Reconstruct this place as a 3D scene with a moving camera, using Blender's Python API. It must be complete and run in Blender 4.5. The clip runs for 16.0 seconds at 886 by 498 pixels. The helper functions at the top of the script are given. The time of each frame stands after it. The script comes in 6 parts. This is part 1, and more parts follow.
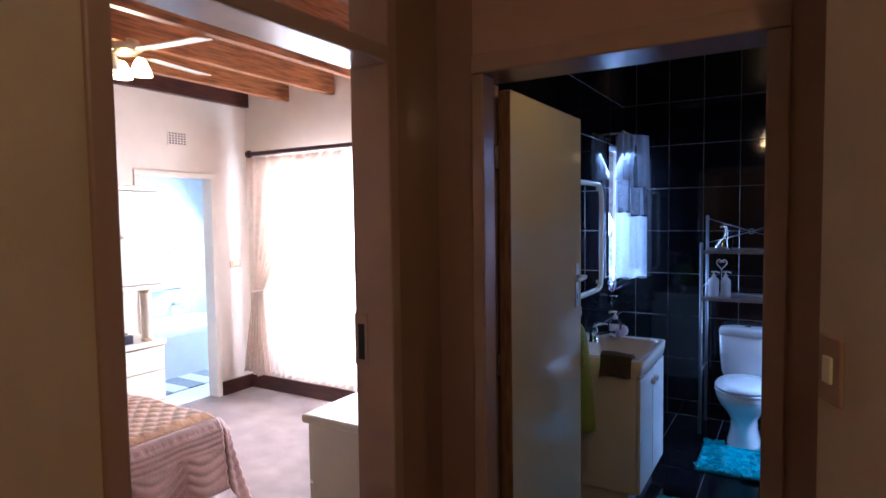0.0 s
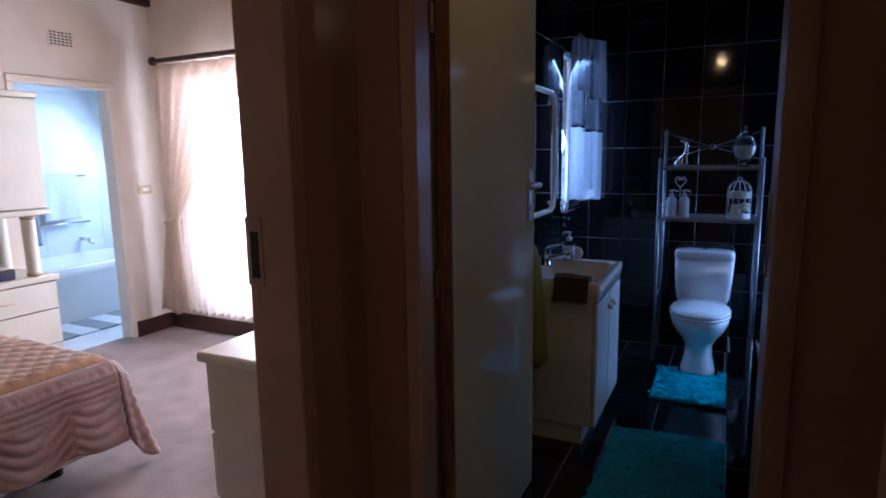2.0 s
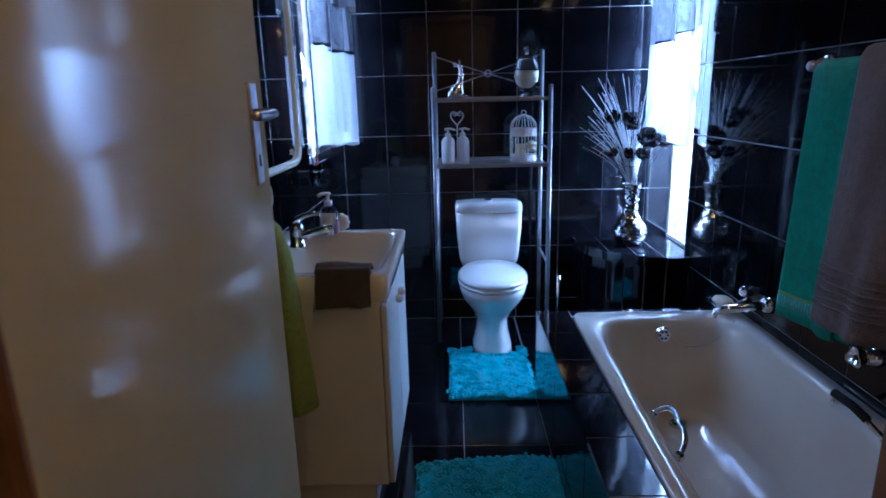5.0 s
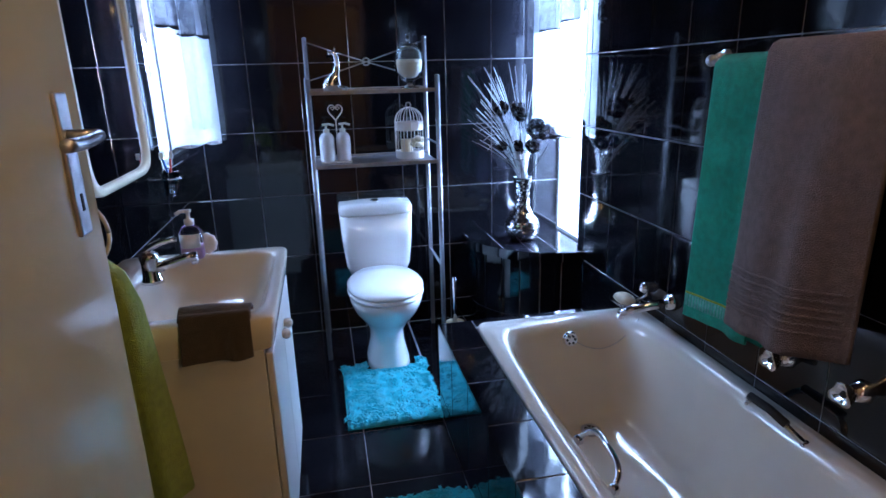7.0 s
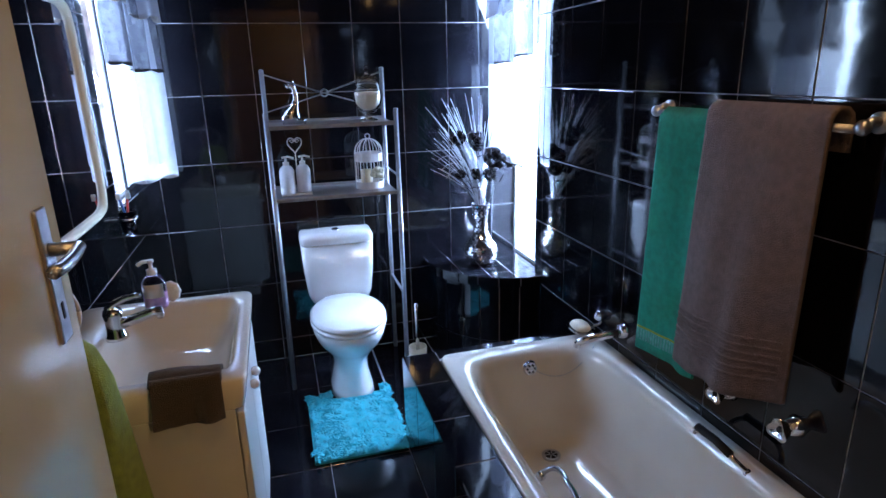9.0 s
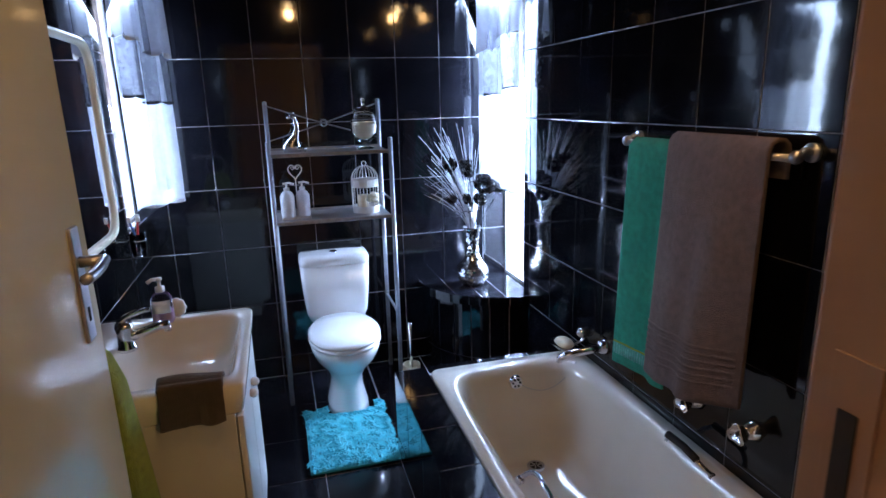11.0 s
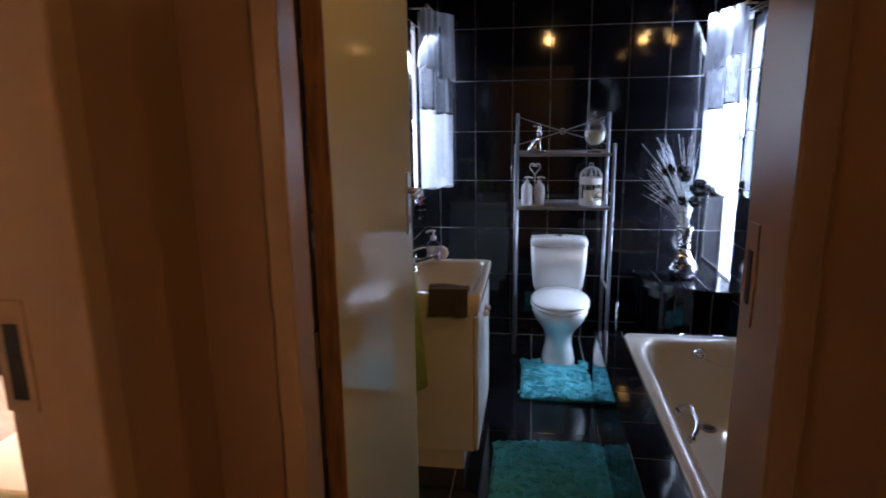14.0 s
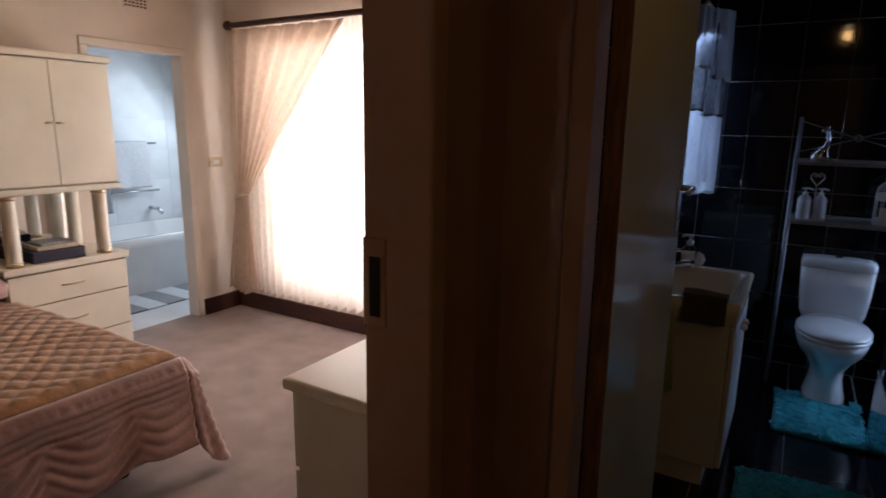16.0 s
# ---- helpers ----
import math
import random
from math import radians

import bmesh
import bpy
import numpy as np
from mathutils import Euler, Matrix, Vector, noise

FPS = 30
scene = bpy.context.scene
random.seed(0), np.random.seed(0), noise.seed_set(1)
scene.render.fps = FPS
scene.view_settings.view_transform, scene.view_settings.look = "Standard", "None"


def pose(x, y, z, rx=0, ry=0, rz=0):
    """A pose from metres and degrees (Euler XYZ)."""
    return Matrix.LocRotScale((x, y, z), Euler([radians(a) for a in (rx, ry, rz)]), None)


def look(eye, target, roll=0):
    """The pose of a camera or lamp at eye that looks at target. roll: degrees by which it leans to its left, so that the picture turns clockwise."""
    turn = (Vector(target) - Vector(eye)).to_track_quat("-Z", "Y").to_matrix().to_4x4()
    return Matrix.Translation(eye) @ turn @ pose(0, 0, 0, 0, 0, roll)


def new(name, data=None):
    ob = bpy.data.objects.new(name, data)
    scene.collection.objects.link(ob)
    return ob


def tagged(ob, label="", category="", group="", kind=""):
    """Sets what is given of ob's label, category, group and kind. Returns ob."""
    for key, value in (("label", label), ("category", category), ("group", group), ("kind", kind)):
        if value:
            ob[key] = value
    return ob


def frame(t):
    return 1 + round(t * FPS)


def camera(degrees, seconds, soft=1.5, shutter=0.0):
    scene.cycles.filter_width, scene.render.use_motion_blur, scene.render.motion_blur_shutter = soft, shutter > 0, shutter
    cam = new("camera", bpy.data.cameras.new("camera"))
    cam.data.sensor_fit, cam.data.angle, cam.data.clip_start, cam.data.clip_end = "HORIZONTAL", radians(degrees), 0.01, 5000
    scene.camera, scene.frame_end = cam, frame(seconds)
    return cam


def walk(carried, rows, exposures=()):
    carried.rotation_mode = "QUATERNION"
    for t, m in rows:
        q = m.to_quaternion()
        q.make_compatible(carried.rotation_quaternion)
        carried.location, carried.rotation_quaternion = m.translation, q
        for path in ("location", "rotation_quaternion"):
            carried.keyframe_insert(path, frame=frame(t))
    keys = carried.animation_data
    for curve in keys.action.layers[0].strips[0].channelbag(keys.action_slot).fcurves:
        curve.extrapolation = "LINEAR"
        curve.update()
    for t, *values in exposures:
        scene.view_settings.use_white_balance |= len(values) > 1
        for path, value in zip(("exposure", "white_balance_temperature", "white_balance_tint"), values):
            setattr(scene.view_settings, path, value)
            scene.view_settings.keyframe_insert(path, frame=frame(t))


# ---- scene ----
cam = camera(74.0, 16.0, shutter=0.4)
PATH = [
    (0, (0.359, 0.333, 1.592), (-0.667, 2.047, 1.481), -0.8),
    (0.5, (0.32, 0.416, 1.548), (-0.704, 2.124, 1.368), -0.9),
    (1, (0.279, 0.513, 1.502), (-0.728, 2.224, 1.263), -0.8),
    (1.5, (0.244, 0.598, 1.461), (-0.706, 2.335, 1.181), -0.6),
    (2, (0.202, 0.728, 1.429), (-0.66, 2.504, 1.111), -0.9),
    (2.5, (0.118, 0.886, 1.413), (-0.629, 2.707, 1.059), -0.9),
    (3, (0.006, 1.057, 1.378), (-0.615, 2.918, 0.993), -0.9),
    (3.5, (-0.086, 1.207, 1.362), (-0.513, 3.116, 0.943), -0.8),
    (4, (-0.124, 1.438, 1.344), (-0.389, 3.371, 0.9), -1.1),
    (4.5, (-0.103, 1.63, 1.324), (-0.258, 3.568, 0.854), -1.3),
    (7, (-0.154, 2.056, 1.372), (0.216, 3.939, 0.808), -1.6),
    (7.5, (-0.167, 2.066, 1.403), (0.256, 3.938, 0.839), -1.5),
    (8, (-0.16, 2.067, 1.453), (0.297, 3.927, 0.877), -1.7),
    (8.5, (-0.168, 2.053, 1.481), (0.323, 3.907, 0.915), -1.6),
    (9, (-0.175, 2.045, 1.532), (0.338, 3.892, 0.959), -1.5),
    (11.3, (-0.162, 1.804, 1.559), (0.347, 3.678, 1.081), -1.5),
    (11.5, (-0.162, 1.74, 1.563), (0.325, 3.622, 1.092), -1.4),
    (12, (-0.173, 1.605, 1.551), (0.208, 3.516, 1.102), -1.4),
    (12.5, (-0.166, 1.468, 1.537), (0.076, 3.405, 1.099), -1.2),
    (13, (-0.158, 1.313, 1.535), (-0.059, 3.264, 1.103), -0.9),
    (13.5, (-0.14, 1.22, 1.53), (-0.22, 3.172, 1.103), -1.0),
    (14, (-0.111, 1.118, 1.519), (-0.403, 3.052, 1.098), -0.8),
    (14.5, (-0.107, 1.022, 1.506), (-0.626, 2.91, 1.097), -0.6),
    (15, (-0.145, 0.994, 1.511), (-0.847, 2.82, 1.097), -0.1),
    (15.5, (-0.199, 1.008, 1.51), (-1.05, 2.768, 1.089), 0.4),
    (16, (-0.18, 0.962, 1.49), (-1.187, 2.641, 1.078), 0.9),
]
walk(cam, [(t, look(eye, target, roll)) for t, eye, target, roll in PATH],
     exposures=[(0.0, 2.0, 5050, 12), (1.0, 1.6, 4900, 12), (1.5, 1.2, 4900, 12), (2.0, 1.05, 4950, 12), (2.5, 2.25, 5050, 11), (3.0, 2.45, 5100, 10), (4.0, 2.5, 5100, 10), (4.7, 2.3, 5150, 10), (7.0, 3.0, 5900, 10), (9.0, 3.1, 6300, 10),
                (12.5, 2.6, 7400, 12), (13.5, 2.3, 7900, 12), (14.0, 2.35, 7700, 12), (14.6, 2.75, 7100, 12), (15.4, 2.7, 6800, 12), (16.0, 0.3, 6500, 12)])

# ---- world, lights ----
SUN_EL, SUN_ROT = radians(38), radians(200)
world = bpy.data.worlds.new("sky")
scene.world = world
world.use_nodes = True
wn = world.node_tree.nodes
sky = wn.new("ShaderNodeTexSky")
sky.sky_type = 'NISHITA'
sky.sun_disc = False
sky.sun_elevation, sky.sun_rotation = SUN_EL, SUN_ROT
wn["Background"].inputs[1].default_value = 0.12
world.node_tree.links.new(sky.outputs[0], wn["Background"].inputs[0])


def lamp(name, kind, m, energy, color, **more):
    d = bpy.data.lights.new(name, kind)
    d.energy, d.color = energy, color
    for key in more:
        if key == "size":
            d.size = more[key]
        elif key == "size_y":
            d.shape = 'RECTANGLE'
            d.size_y = more[key]
        elif key == "radius":
            d.shadow_soft_size = more[key]
        elif key == "angle":
            d.angle = more[key]
    ob = new(name, d)
    ob.matrix_world = m
    return ob


SUN_DIR = Vector((math.sin(SUN_ROT) * math.cos(SUN_EL), math.cos(SUN_ROT) * math.cos(SUN_EL), math.sin(SUN_EL)))
lamp("sun", 'SUN', look(SUN_DIR * 20, (0, 0, 0)), 2.5, (1.0, 0.93, 0.82), angle=radians(0.6))
DAY = (0.45, 0.64, 1.0)
lamp("bathroom_window_daylight_east", 'AREA', look((1.26, 5.0, 1.4), (0.3, 4.8, 1.0)), 25, DAY, size=0.36, size_y=1.6)
lamp("bathroom_window_daylight_west", 'AREA', look((-0.95, 5.0, 1.55), (0.0, 4.7, 1.1)), 5.5, DAY, size=0.36, size_y=1.1)
lamp("bedroom_window_daylight", 'AREA', look((-2.6, 4.30, 1.25), (-2.6, 2.0, 1.1)), 80, (1.0, 0.93, 0.92), size=1.9, size_y=1.7)
lamp("ensuite_window_daylight", 'AREA', look((-4.95, 5.0, 1.6), (-5.0, 3.5, 0.6)), 14, (0.72, 0.86, 1.0), size=1.0, size_y=0.9)
WARM = (1.0, 0.58, 0.23)
lamp("bathroom_bulb_light", 'POINT', pose(0.06, 2.38, 2.39), 1.3, WARM, radius=0.04)
lamp("bath_wall_bulb_light", 'POINT', pose(0.96, 2.92, 2.30), 0.75, WARM, radius=0.04)
lamp("hall_bulb_light", 'POINT', pose(0.80, 0.25, 2.30), 3.8, WARM, radius=0.05)
lamp("fan_bulb_light", 'POINT', pose(-2.99, 2.38, 2.42), 2.5, (1.0, 0.75, 0.45), radius=0.05)


# ---- materials ----
def mat(name, color, rough=0.5, metal=0.0, scale=8.0, vary=0.12, bump=0.0, bump_scale=60.0, spec=0.5, coat=0.0,
        sheen=0.0, rand=0.0, stretch=(1, 1, 1), color2=None, rough_vary=0.08):
    m = bpy.data.materials.new(name)
    m.use_nodes = True
    nt = m.node_tree
    n, l = nt.nodes, nt.links
    b = n["Principled BSDF"]
    b.inputs["Metallic"].default_value = metal
    b.inputs["Specular IOR Level"].default_value = spec
    b.inputs["Coat Weight"].default_value = coat
    b.inputs["Sheen Weight"].default_value = sheen
    tc = n.new("ShaderNodeTexCoord")
    mp = n.new("ShaderNodeMapping")
    mp.inputs["Scale"].default_value = stretch
    l.new(tc.outputs["Object"], mp.inputs[0])
    big = n.new("ShaderNodeTexNoise")
    big.inputs["Scale"].default_value, big.inputs["Detail"].default_value = scale, 5
    l.new(mp.outputs[0], big.inputs["Vector"])
    ramp = n.new("ShaderNodeMix")
    ramp.data_type = 'RGBA'
    c2 = color2 or tuple(max(0, c * (1 - 2 * vary)) for c in color)
    ramp.inputs[6].default_value, ramp.inputs[7].default_value = (*c2, 1), (*(min(1, c * (1 + 0.5 * vary)) for c in color), 1)
    cr = n.new("ShaderNodeMapRange")
    cr.inputs[1].default_value, cr.inputs[2].default_value = 0.3, 0.7
    l.new(big.outputs[0], cr.inputs[0])
    l.new(cr.outputs[0], ramp.inputs[0])
    out = ramp.outputs[2]
    if rand:
        oi = n.new("ShaderNodeObjectInfo")
        mr = n.new("ShaderNodeMapRange")
        mr.inputs[3].default_value, mr.inputs[4].default_value = 1 - rand, 1 + rand
        l.new(oi.outputs["Random"], mr.inputs[0])
        hs = n.new("ShaderNodeHueSaturation")
        l.new(mr.outputs[0], hs.inputs["Value"])
        l.new(out, hs.inputs["Color"])
        out = hs.outputs[0]
    l.new(out, b.inputs["Base Color"])
    rr = n.new("ShaderNodeMapRange")
    rr.inputs[3].default_value, rr.inputs[4].default_value = max(0.02, rough - rough_vary * rough * 2), min(1, rough + rough_vary)
    l.new(big.outputs[0], rr.inputs[0])
    l.new(rr.outputs[0], b.inputs["Roughness"])
    if bump:
        fine = n.new("ShaderNodeTexNoise")
        fine.inputs["Scale"].default_value, fine.inputs["Detail"].default_value = bump_scale, 4
        l.new(mp.outputs[0], fine.inputs["Vector"])
        bp = n.new("ShaderNodeBump")
        bp.inputs["Strength"].default_value, bp.inputs["Distance"].default_value = bump, 0.01
        l.new(fine.outputs[0], bp.inputs["Height"])
        l.new(bp.outputs[0], b.inputs["Normal"])
    return m


def sheer(name, color, through_part, translucent):
    """Thin woven cloth: some light passes straight, some is scattered through."""
    m = bpy.data.materials.new(name)
    m.use_nodes = True
    n, l = m.node_tree.nodes, m.node_tree.links
    n.remove(n["Principled BSDF"])
    tr, tl, df = n.new("ShaderNodeBsdfTransparent"), n.new("ShaderNodeBsdfTranslucent"), n.new("ShaderNodeBsdfDiffuse")
    tc, wv = n.new("ShaderNodeTexCoord"), n.new("ShaderNodeTexNoise")
    wv.inputs["Scale"].default_value = 30
    l.new(tc.outputs["Object"], wv.inputs["Vector"])
    mr = n.new("ShaderNodeMapRange")
    mr.inputs[3].default_value, mr.inputs[4].default_value = max(0, through_part - 0.12), through_part + 0.12
    l.new(wv.outputs[0], mr.inputs[0])
    tl.inputs[0].default_value = df.inputs[0].default_value = (*color, 1)
    a, b = n.new("ShaderNodeMixShader"), n.new("ShaderNodeMixShader")
    a.inputs[0].default_value = translucent
    l.new(df.outputs[0], a.inputs[1]), l.new(tl.outputs[0], a.inputs[2])
    l.new(mr.outputs[0], b.inputs[0])
    l.new(a.outputs[0], b.inputs[1]), l.new(tr.outputs[0], b.inputs[2])
    l.new(b.outputs[0], n["Material Output"].inputs[0])
    return m


def glass(name, color=(1, 1, 1), rough=0.0):
    m = bpy.data.materials.new(name)
    m.use_nodes = True
    b = m.node_tree.nodes["Principled BSDF"]
    b.inputs["Base Color"].default_value = (*color, 1)
    b.inputs["Transmission Weight"].default_value, b.inputs["Roughness"].default_value, b.inputs["IOR"].default_value = 1, rough, 1.45
    return m


def glow(name, color, strength):
    m = bpy.data.materials.new(name)
    m.use_nodes = True
    b = m.node_tree.nodes["Principled BSDF"]
    b.inputs["Base Color"].default_value = (*color, 1)
    b.inputs["Emission Color"].default_value, b.inputs["Emission Strength"].default_value = (*color, 1), strength
    return m


BLACK_TILE = mat("black_glazed_tile", (0.0045, 0.0045, 0.006), 0.045, scale=5, vary=0.3, bump=0.04, bump_scale=9, spec=0.53, color2=(0.002, 0.002, 0.003), rand=0.25, rough_vary=0.03)
FLOOR_TILE = mat("black_floor_tile", (0.008, 0.008, 0.011), 0.10, scale=6, vary=0.3, bump=0.05, bump_scale=11, rand=0.3, rough_vary=0.05)
GROUT = mat("grey_grout", (0.42, 0.42, 0.46), 0.9, scale=30, vary=0.25, bump=0.3, bump_scale=200)
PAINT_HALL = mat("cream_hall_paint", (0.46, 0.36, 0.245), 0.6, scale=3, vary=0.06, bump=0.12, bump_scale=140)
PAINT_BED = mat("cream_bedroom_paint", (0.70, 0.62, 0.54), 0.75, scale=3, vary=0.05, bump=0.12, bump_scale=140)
PAINT_WHITE = mat("white_ceiling_paint", (0.75, 0.74, 0.72), 0.8, scale=4, vary=0.05, bump=0.1, bump_scale=90)
FRAME = mat("taupe_gloss_frame_paint", (0.33, 0.215, 0.155), 0.25, scale=2, vary=0.015, bump=0.03, bump_scale=9, rough_vary=0.015, spec=0.17)
# the frames' taupe, made darker: the pier's shade is in the colour
PIER = mat("shaded_taupe_gloss_paint", (0.26, 0.155, 0.11), 0.15, scale=2, vary=0.015, bump=0.03, bump_scale=9, rough_vary=0.015)
HALL_BROWN = mat("brown_satin_wall_paint", (0.37, 0.225, 0.155), 0.45, scale=3, vary=0.05, bump=0.08, bump_scale=140, spec=0.3)
DOOR = mat("cream_gloss_door_paint", (0.50, 0.44, 0.28), 0.085, scale=2, vary=0.01, bump=0.03, bump_scale=7, rough_vary=0.01, spec=0.30)
DOOR_EDGE = mat("brown_timber_edge", (0.24, 0.12, 0.06), 0.5, scale=10, vary=0.25, stretch=(8, 8, 1))
CARPET = mat("mauve_beige_carpet", (0.29, 0.205, 0.185), 0.95, scale=5, vary=0.20, bump=0.35, bump_scale=330, sheen=0.3)
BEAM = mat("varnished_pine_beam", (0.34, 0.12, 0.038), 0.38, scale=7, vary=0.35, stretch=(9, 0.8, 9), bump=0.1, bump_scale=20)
BEAM_DARK = mat("dark_red_brown_beam", (0.075, 0.022, 0.014), 0.42, scale=7, vary=0.3, stretch=(9, 0.8, 9), bump=0.1, bump_scale=20)
BOARD = mat("pale_ceiling_board", (0.42, 0.23, 0.14), 0.5, scale=5, vary=0.12, stretch=(6, 1, 6))
DARK_WOOD = mat("dark_red_wood", (0.070, 0.022, 0.017), 0.35, scale=9, vary=0.3, stretch=(1, 8, 8))
PORCELAIN = mat("white_porcelain", (0.80, 0.80, 0.80), 0.08, scale=3, vary=0.02, coat=0.5, rough_vary=0.03)
ENAMEL = mat("ivory_bath_enamel", (0.76, 0.71, 0.62), 0.11, scale=4, vary=0.03, coat=0.4, rough_vary=0.04)
BASIN = mat("ivory_basin_ceramic", (0.74, 0.69, 0.60), 0.10, scale=4, vary=0.03, coat=0.4, rough_vary=0.03)
CHROME = mat("chrome", (0.80, 0.80, 0.82), 0.10, 1.0, scale=20, vary=0.05, rough_vary=0.06)
STEEL = mat("brushed_steel", (0.55, 0.55, 0.57), 0.30, 1.0, scale=40, vary=0.1)
RACK = mat("silver_rack_paint", (0.36, 0.37, 0.40), 0.38, 0.7, scale=40, vary=0.1)
BRASS = mat("antique_brass", (0.62, 0.50, 0.34), 0.28, 1.0, scale=20, vary=0.12)
MELAMINE = mat("white_melamine", (0.62, 0.62, 0.60), 0.35, scale=6, vary=0.03)
CREAM_MEL = mat("cream_melamine", (0.72, 0.68, 0.58), 0.30, scale=5, vary=0.04, coat=0.2)
CREAM_LINE = mat("tan_edge_strip", (0.38, 0.28, 0.18), 0.5, scale=9)
IVORY = mat("ivory_plastic", (0.72, 0.66, 0.50), 0.30, scale=7, vary=0.04)
RUG = mat("turquoise_pile", (0.035, 0.50, 0.60), 0.9, scale=30, vary=0.12, bump=0.3, bump_scale=160, sheen=0.2)
GREEN_TOWEL = mat("green_terry", (0.020, 0.41, 0.26), 0.95, scale=40, vary=0.14, bump=0.8, bump_scale=420, sheen=0.05)
BROWN_TOWEL = mat("taupe_terry", (0.235, 0.162, 0.140), 0.95, scale=45, vary=0.12, bump=1.0, bump_scale=300, sheen=0.08)
BROWN_CLOTH = mat("brown_face_cloth", (0.065, 0.044, 0.034), 0.95, scale=60, vary=0.15, bump=0.8, bump_scale=380, sheen=0.3)
LIME_TOWEL = mat("lime_terry", (0.34, 0.48, 0.06), 0.95, scale=60, vary=0.15, bump=0.9, bump_scale=380, sheen=0.3)
LIME_BAND = mat("pale_band_weave", (0.16, 0.50, 0.42), 0.9, scale=90, vary=0.2)
YELLOW_LINE = mat("yellow_stitch", (0.35, 0.45, 0.05), 0.9, scale=90)
LACE = sheer("white_lace", (0.88, 0.82, 0.76), 0.15, 0.62)
DRAPE = sheer("cream_drape", (0.82, 0.72, 0.64), 0.16, 0.56)
VOILE = sheer("white_voile", (0.48, 0.50, 0.56), 0.21, 0.36)
VOILE_GREY = sheer("grey_voile", (0.06, 0.06, 0.075), 0.17, 0.35)
BLACK_RIBBON = mat("black_ribbon", (0.008, 0.008, 0.010), 0.4, scale=30)
QUILT = mat("gold_pink_quilt_satin", (0.38, 0.19, 0.065), 0.42, scale=16, vary=0.35, color2=(0.30, 0.145, 0.075), bump=0.35, bump_scale=60, sheen=0.4)
FLOUNCE = mat("dusty_pink_satin", (0.33, 0.175, 0.15), 0.40, scale=12, vary=0.12, bump=0.25, bump_scale=70, sheen=0.5)
BED_BASE = mat("off_white_bed_base", (0.62, 0.55, 0.50), 0.8, scale=12, vary=0.05, bump=0.3, bump_scale=200)
WHITE_TILE = mat("white_wall_tile", (0.78, 0.80, 0.82), 0.15, scale=5, vary=0.04, rand=0.04)
GREY_CLOTH = mat("grey_cotton", (0.33, 0.34, 0.36), 0.95, scale=50, vary=0.12, bump=0.6, bump_scale=300)
WHITE_CLOTH = mat("white_cotton", (0.74, 0.75, 0.78), 0.95, scale=50, vary=0.06, bump=0.6, bump_scale=300)
DARK_BOOK = mat("dark_blue_cover", (0.02, 0.018, 0.05), 0.5, scale=20)
PAPER = mat("cream_paper", (0.60, 0.50, 0.38), 0.8, scale=40, stretch=(1, 1, 30))
WHITE_METAL = mat("white_painted_metal", (0.75, 0.74, 0.72), 0.45, scale=30, vary=0.06)
CANDLE = mat("cream_wax", (0.78, 0.70, 0.52), 0.5, scale=12, vary=0.06)
LOTION = mat("white_lotion", (0.70, 0.72, 0.76), 0.4, scale=20, vary=0.04)
CLEAR = glass("clear_glass")
MIRROR = mat("silver_mirror", (0.88, 0.90, 0.92), 0.015, 1.0, scale=2, vary=0.0, rough_vary=0.0)
ROSE = mat("black_silk_rose", (0.010, 0.008, 0.012), 0.25, scale=30, vary=0.3)
TWIG = mat("silver_twig", (0.86, 0.88, 0.92), 0.22, 0.45, scale=60, vary=0.15)
MOSAIC = mat("mirror_mosaic_silver", (0.78, 0.80, 0.84), 0.06, 1.0, scale=60, vary=0.3)
MOSAIC_GROUT = mat("dark_mosaic_grout", (0.05, 0.05, 0.06), 0.7, scale=60)
PLASTIC_WHITE = mat("white_plastic", (0.72, 0.72, 0.70), 0.35, scale=9, vary=0.03)
DARK = mat("dark_recess", (0.012, 0.010, 0.009), 0.7, scale=20)
RED = mat("red_plastic", (0.50, 0.03, 0.025), 0.35, scale=20)
BLUE = mat("blue_plastic", (0.03, 0.13, 0.42), 0.35, scale=20)
SOAP = mat("cream_soap", (0.74, 0.66, 0.48), 0.45, scale=20)
FLOWER = mat("cream_silk_flower", (0.78, 0.75, 0.58), 0.7, scale=30)
BULB = glow("warm_bulb_glow", (1.0, 0.70, 0.36), 4.0)
GROUND = mat("dry_garden_ground", (0.20, 0.17, 0.11), 0.95, scale=1.5, vary=0.25, bump=0.5, bump_scale=20)
CEILING_DARK = mat("dark_varnished_ceiling_board", (0.040, 0.017, 0.012), 0.35, scale=6, vary=0.3, stretch=(8, 1, 8), bump=0.1, bump_scale=20)
VIOLET = mat("violet_liquid_soap", (0.62, 0.42, 0.74), 0.12, scale=14, vary=0.2, coat=0.5)
SILVER_TRIM = mat("silver_ribbon_trim", (0.55, 0.53, 0.48), 0.3, 0.6, scale=60, vary=0.2)



# ---- mesh helpers ----
def thing(name, at, label, category, group="", kind=""):
    e = new(name)
    e.location = at
    e.empty_display_size = 0.1
    return tagged(e, label, category, group, kind)


def smooth(bm, on=True):
    for f in bm.faces:
        f.smooth = on


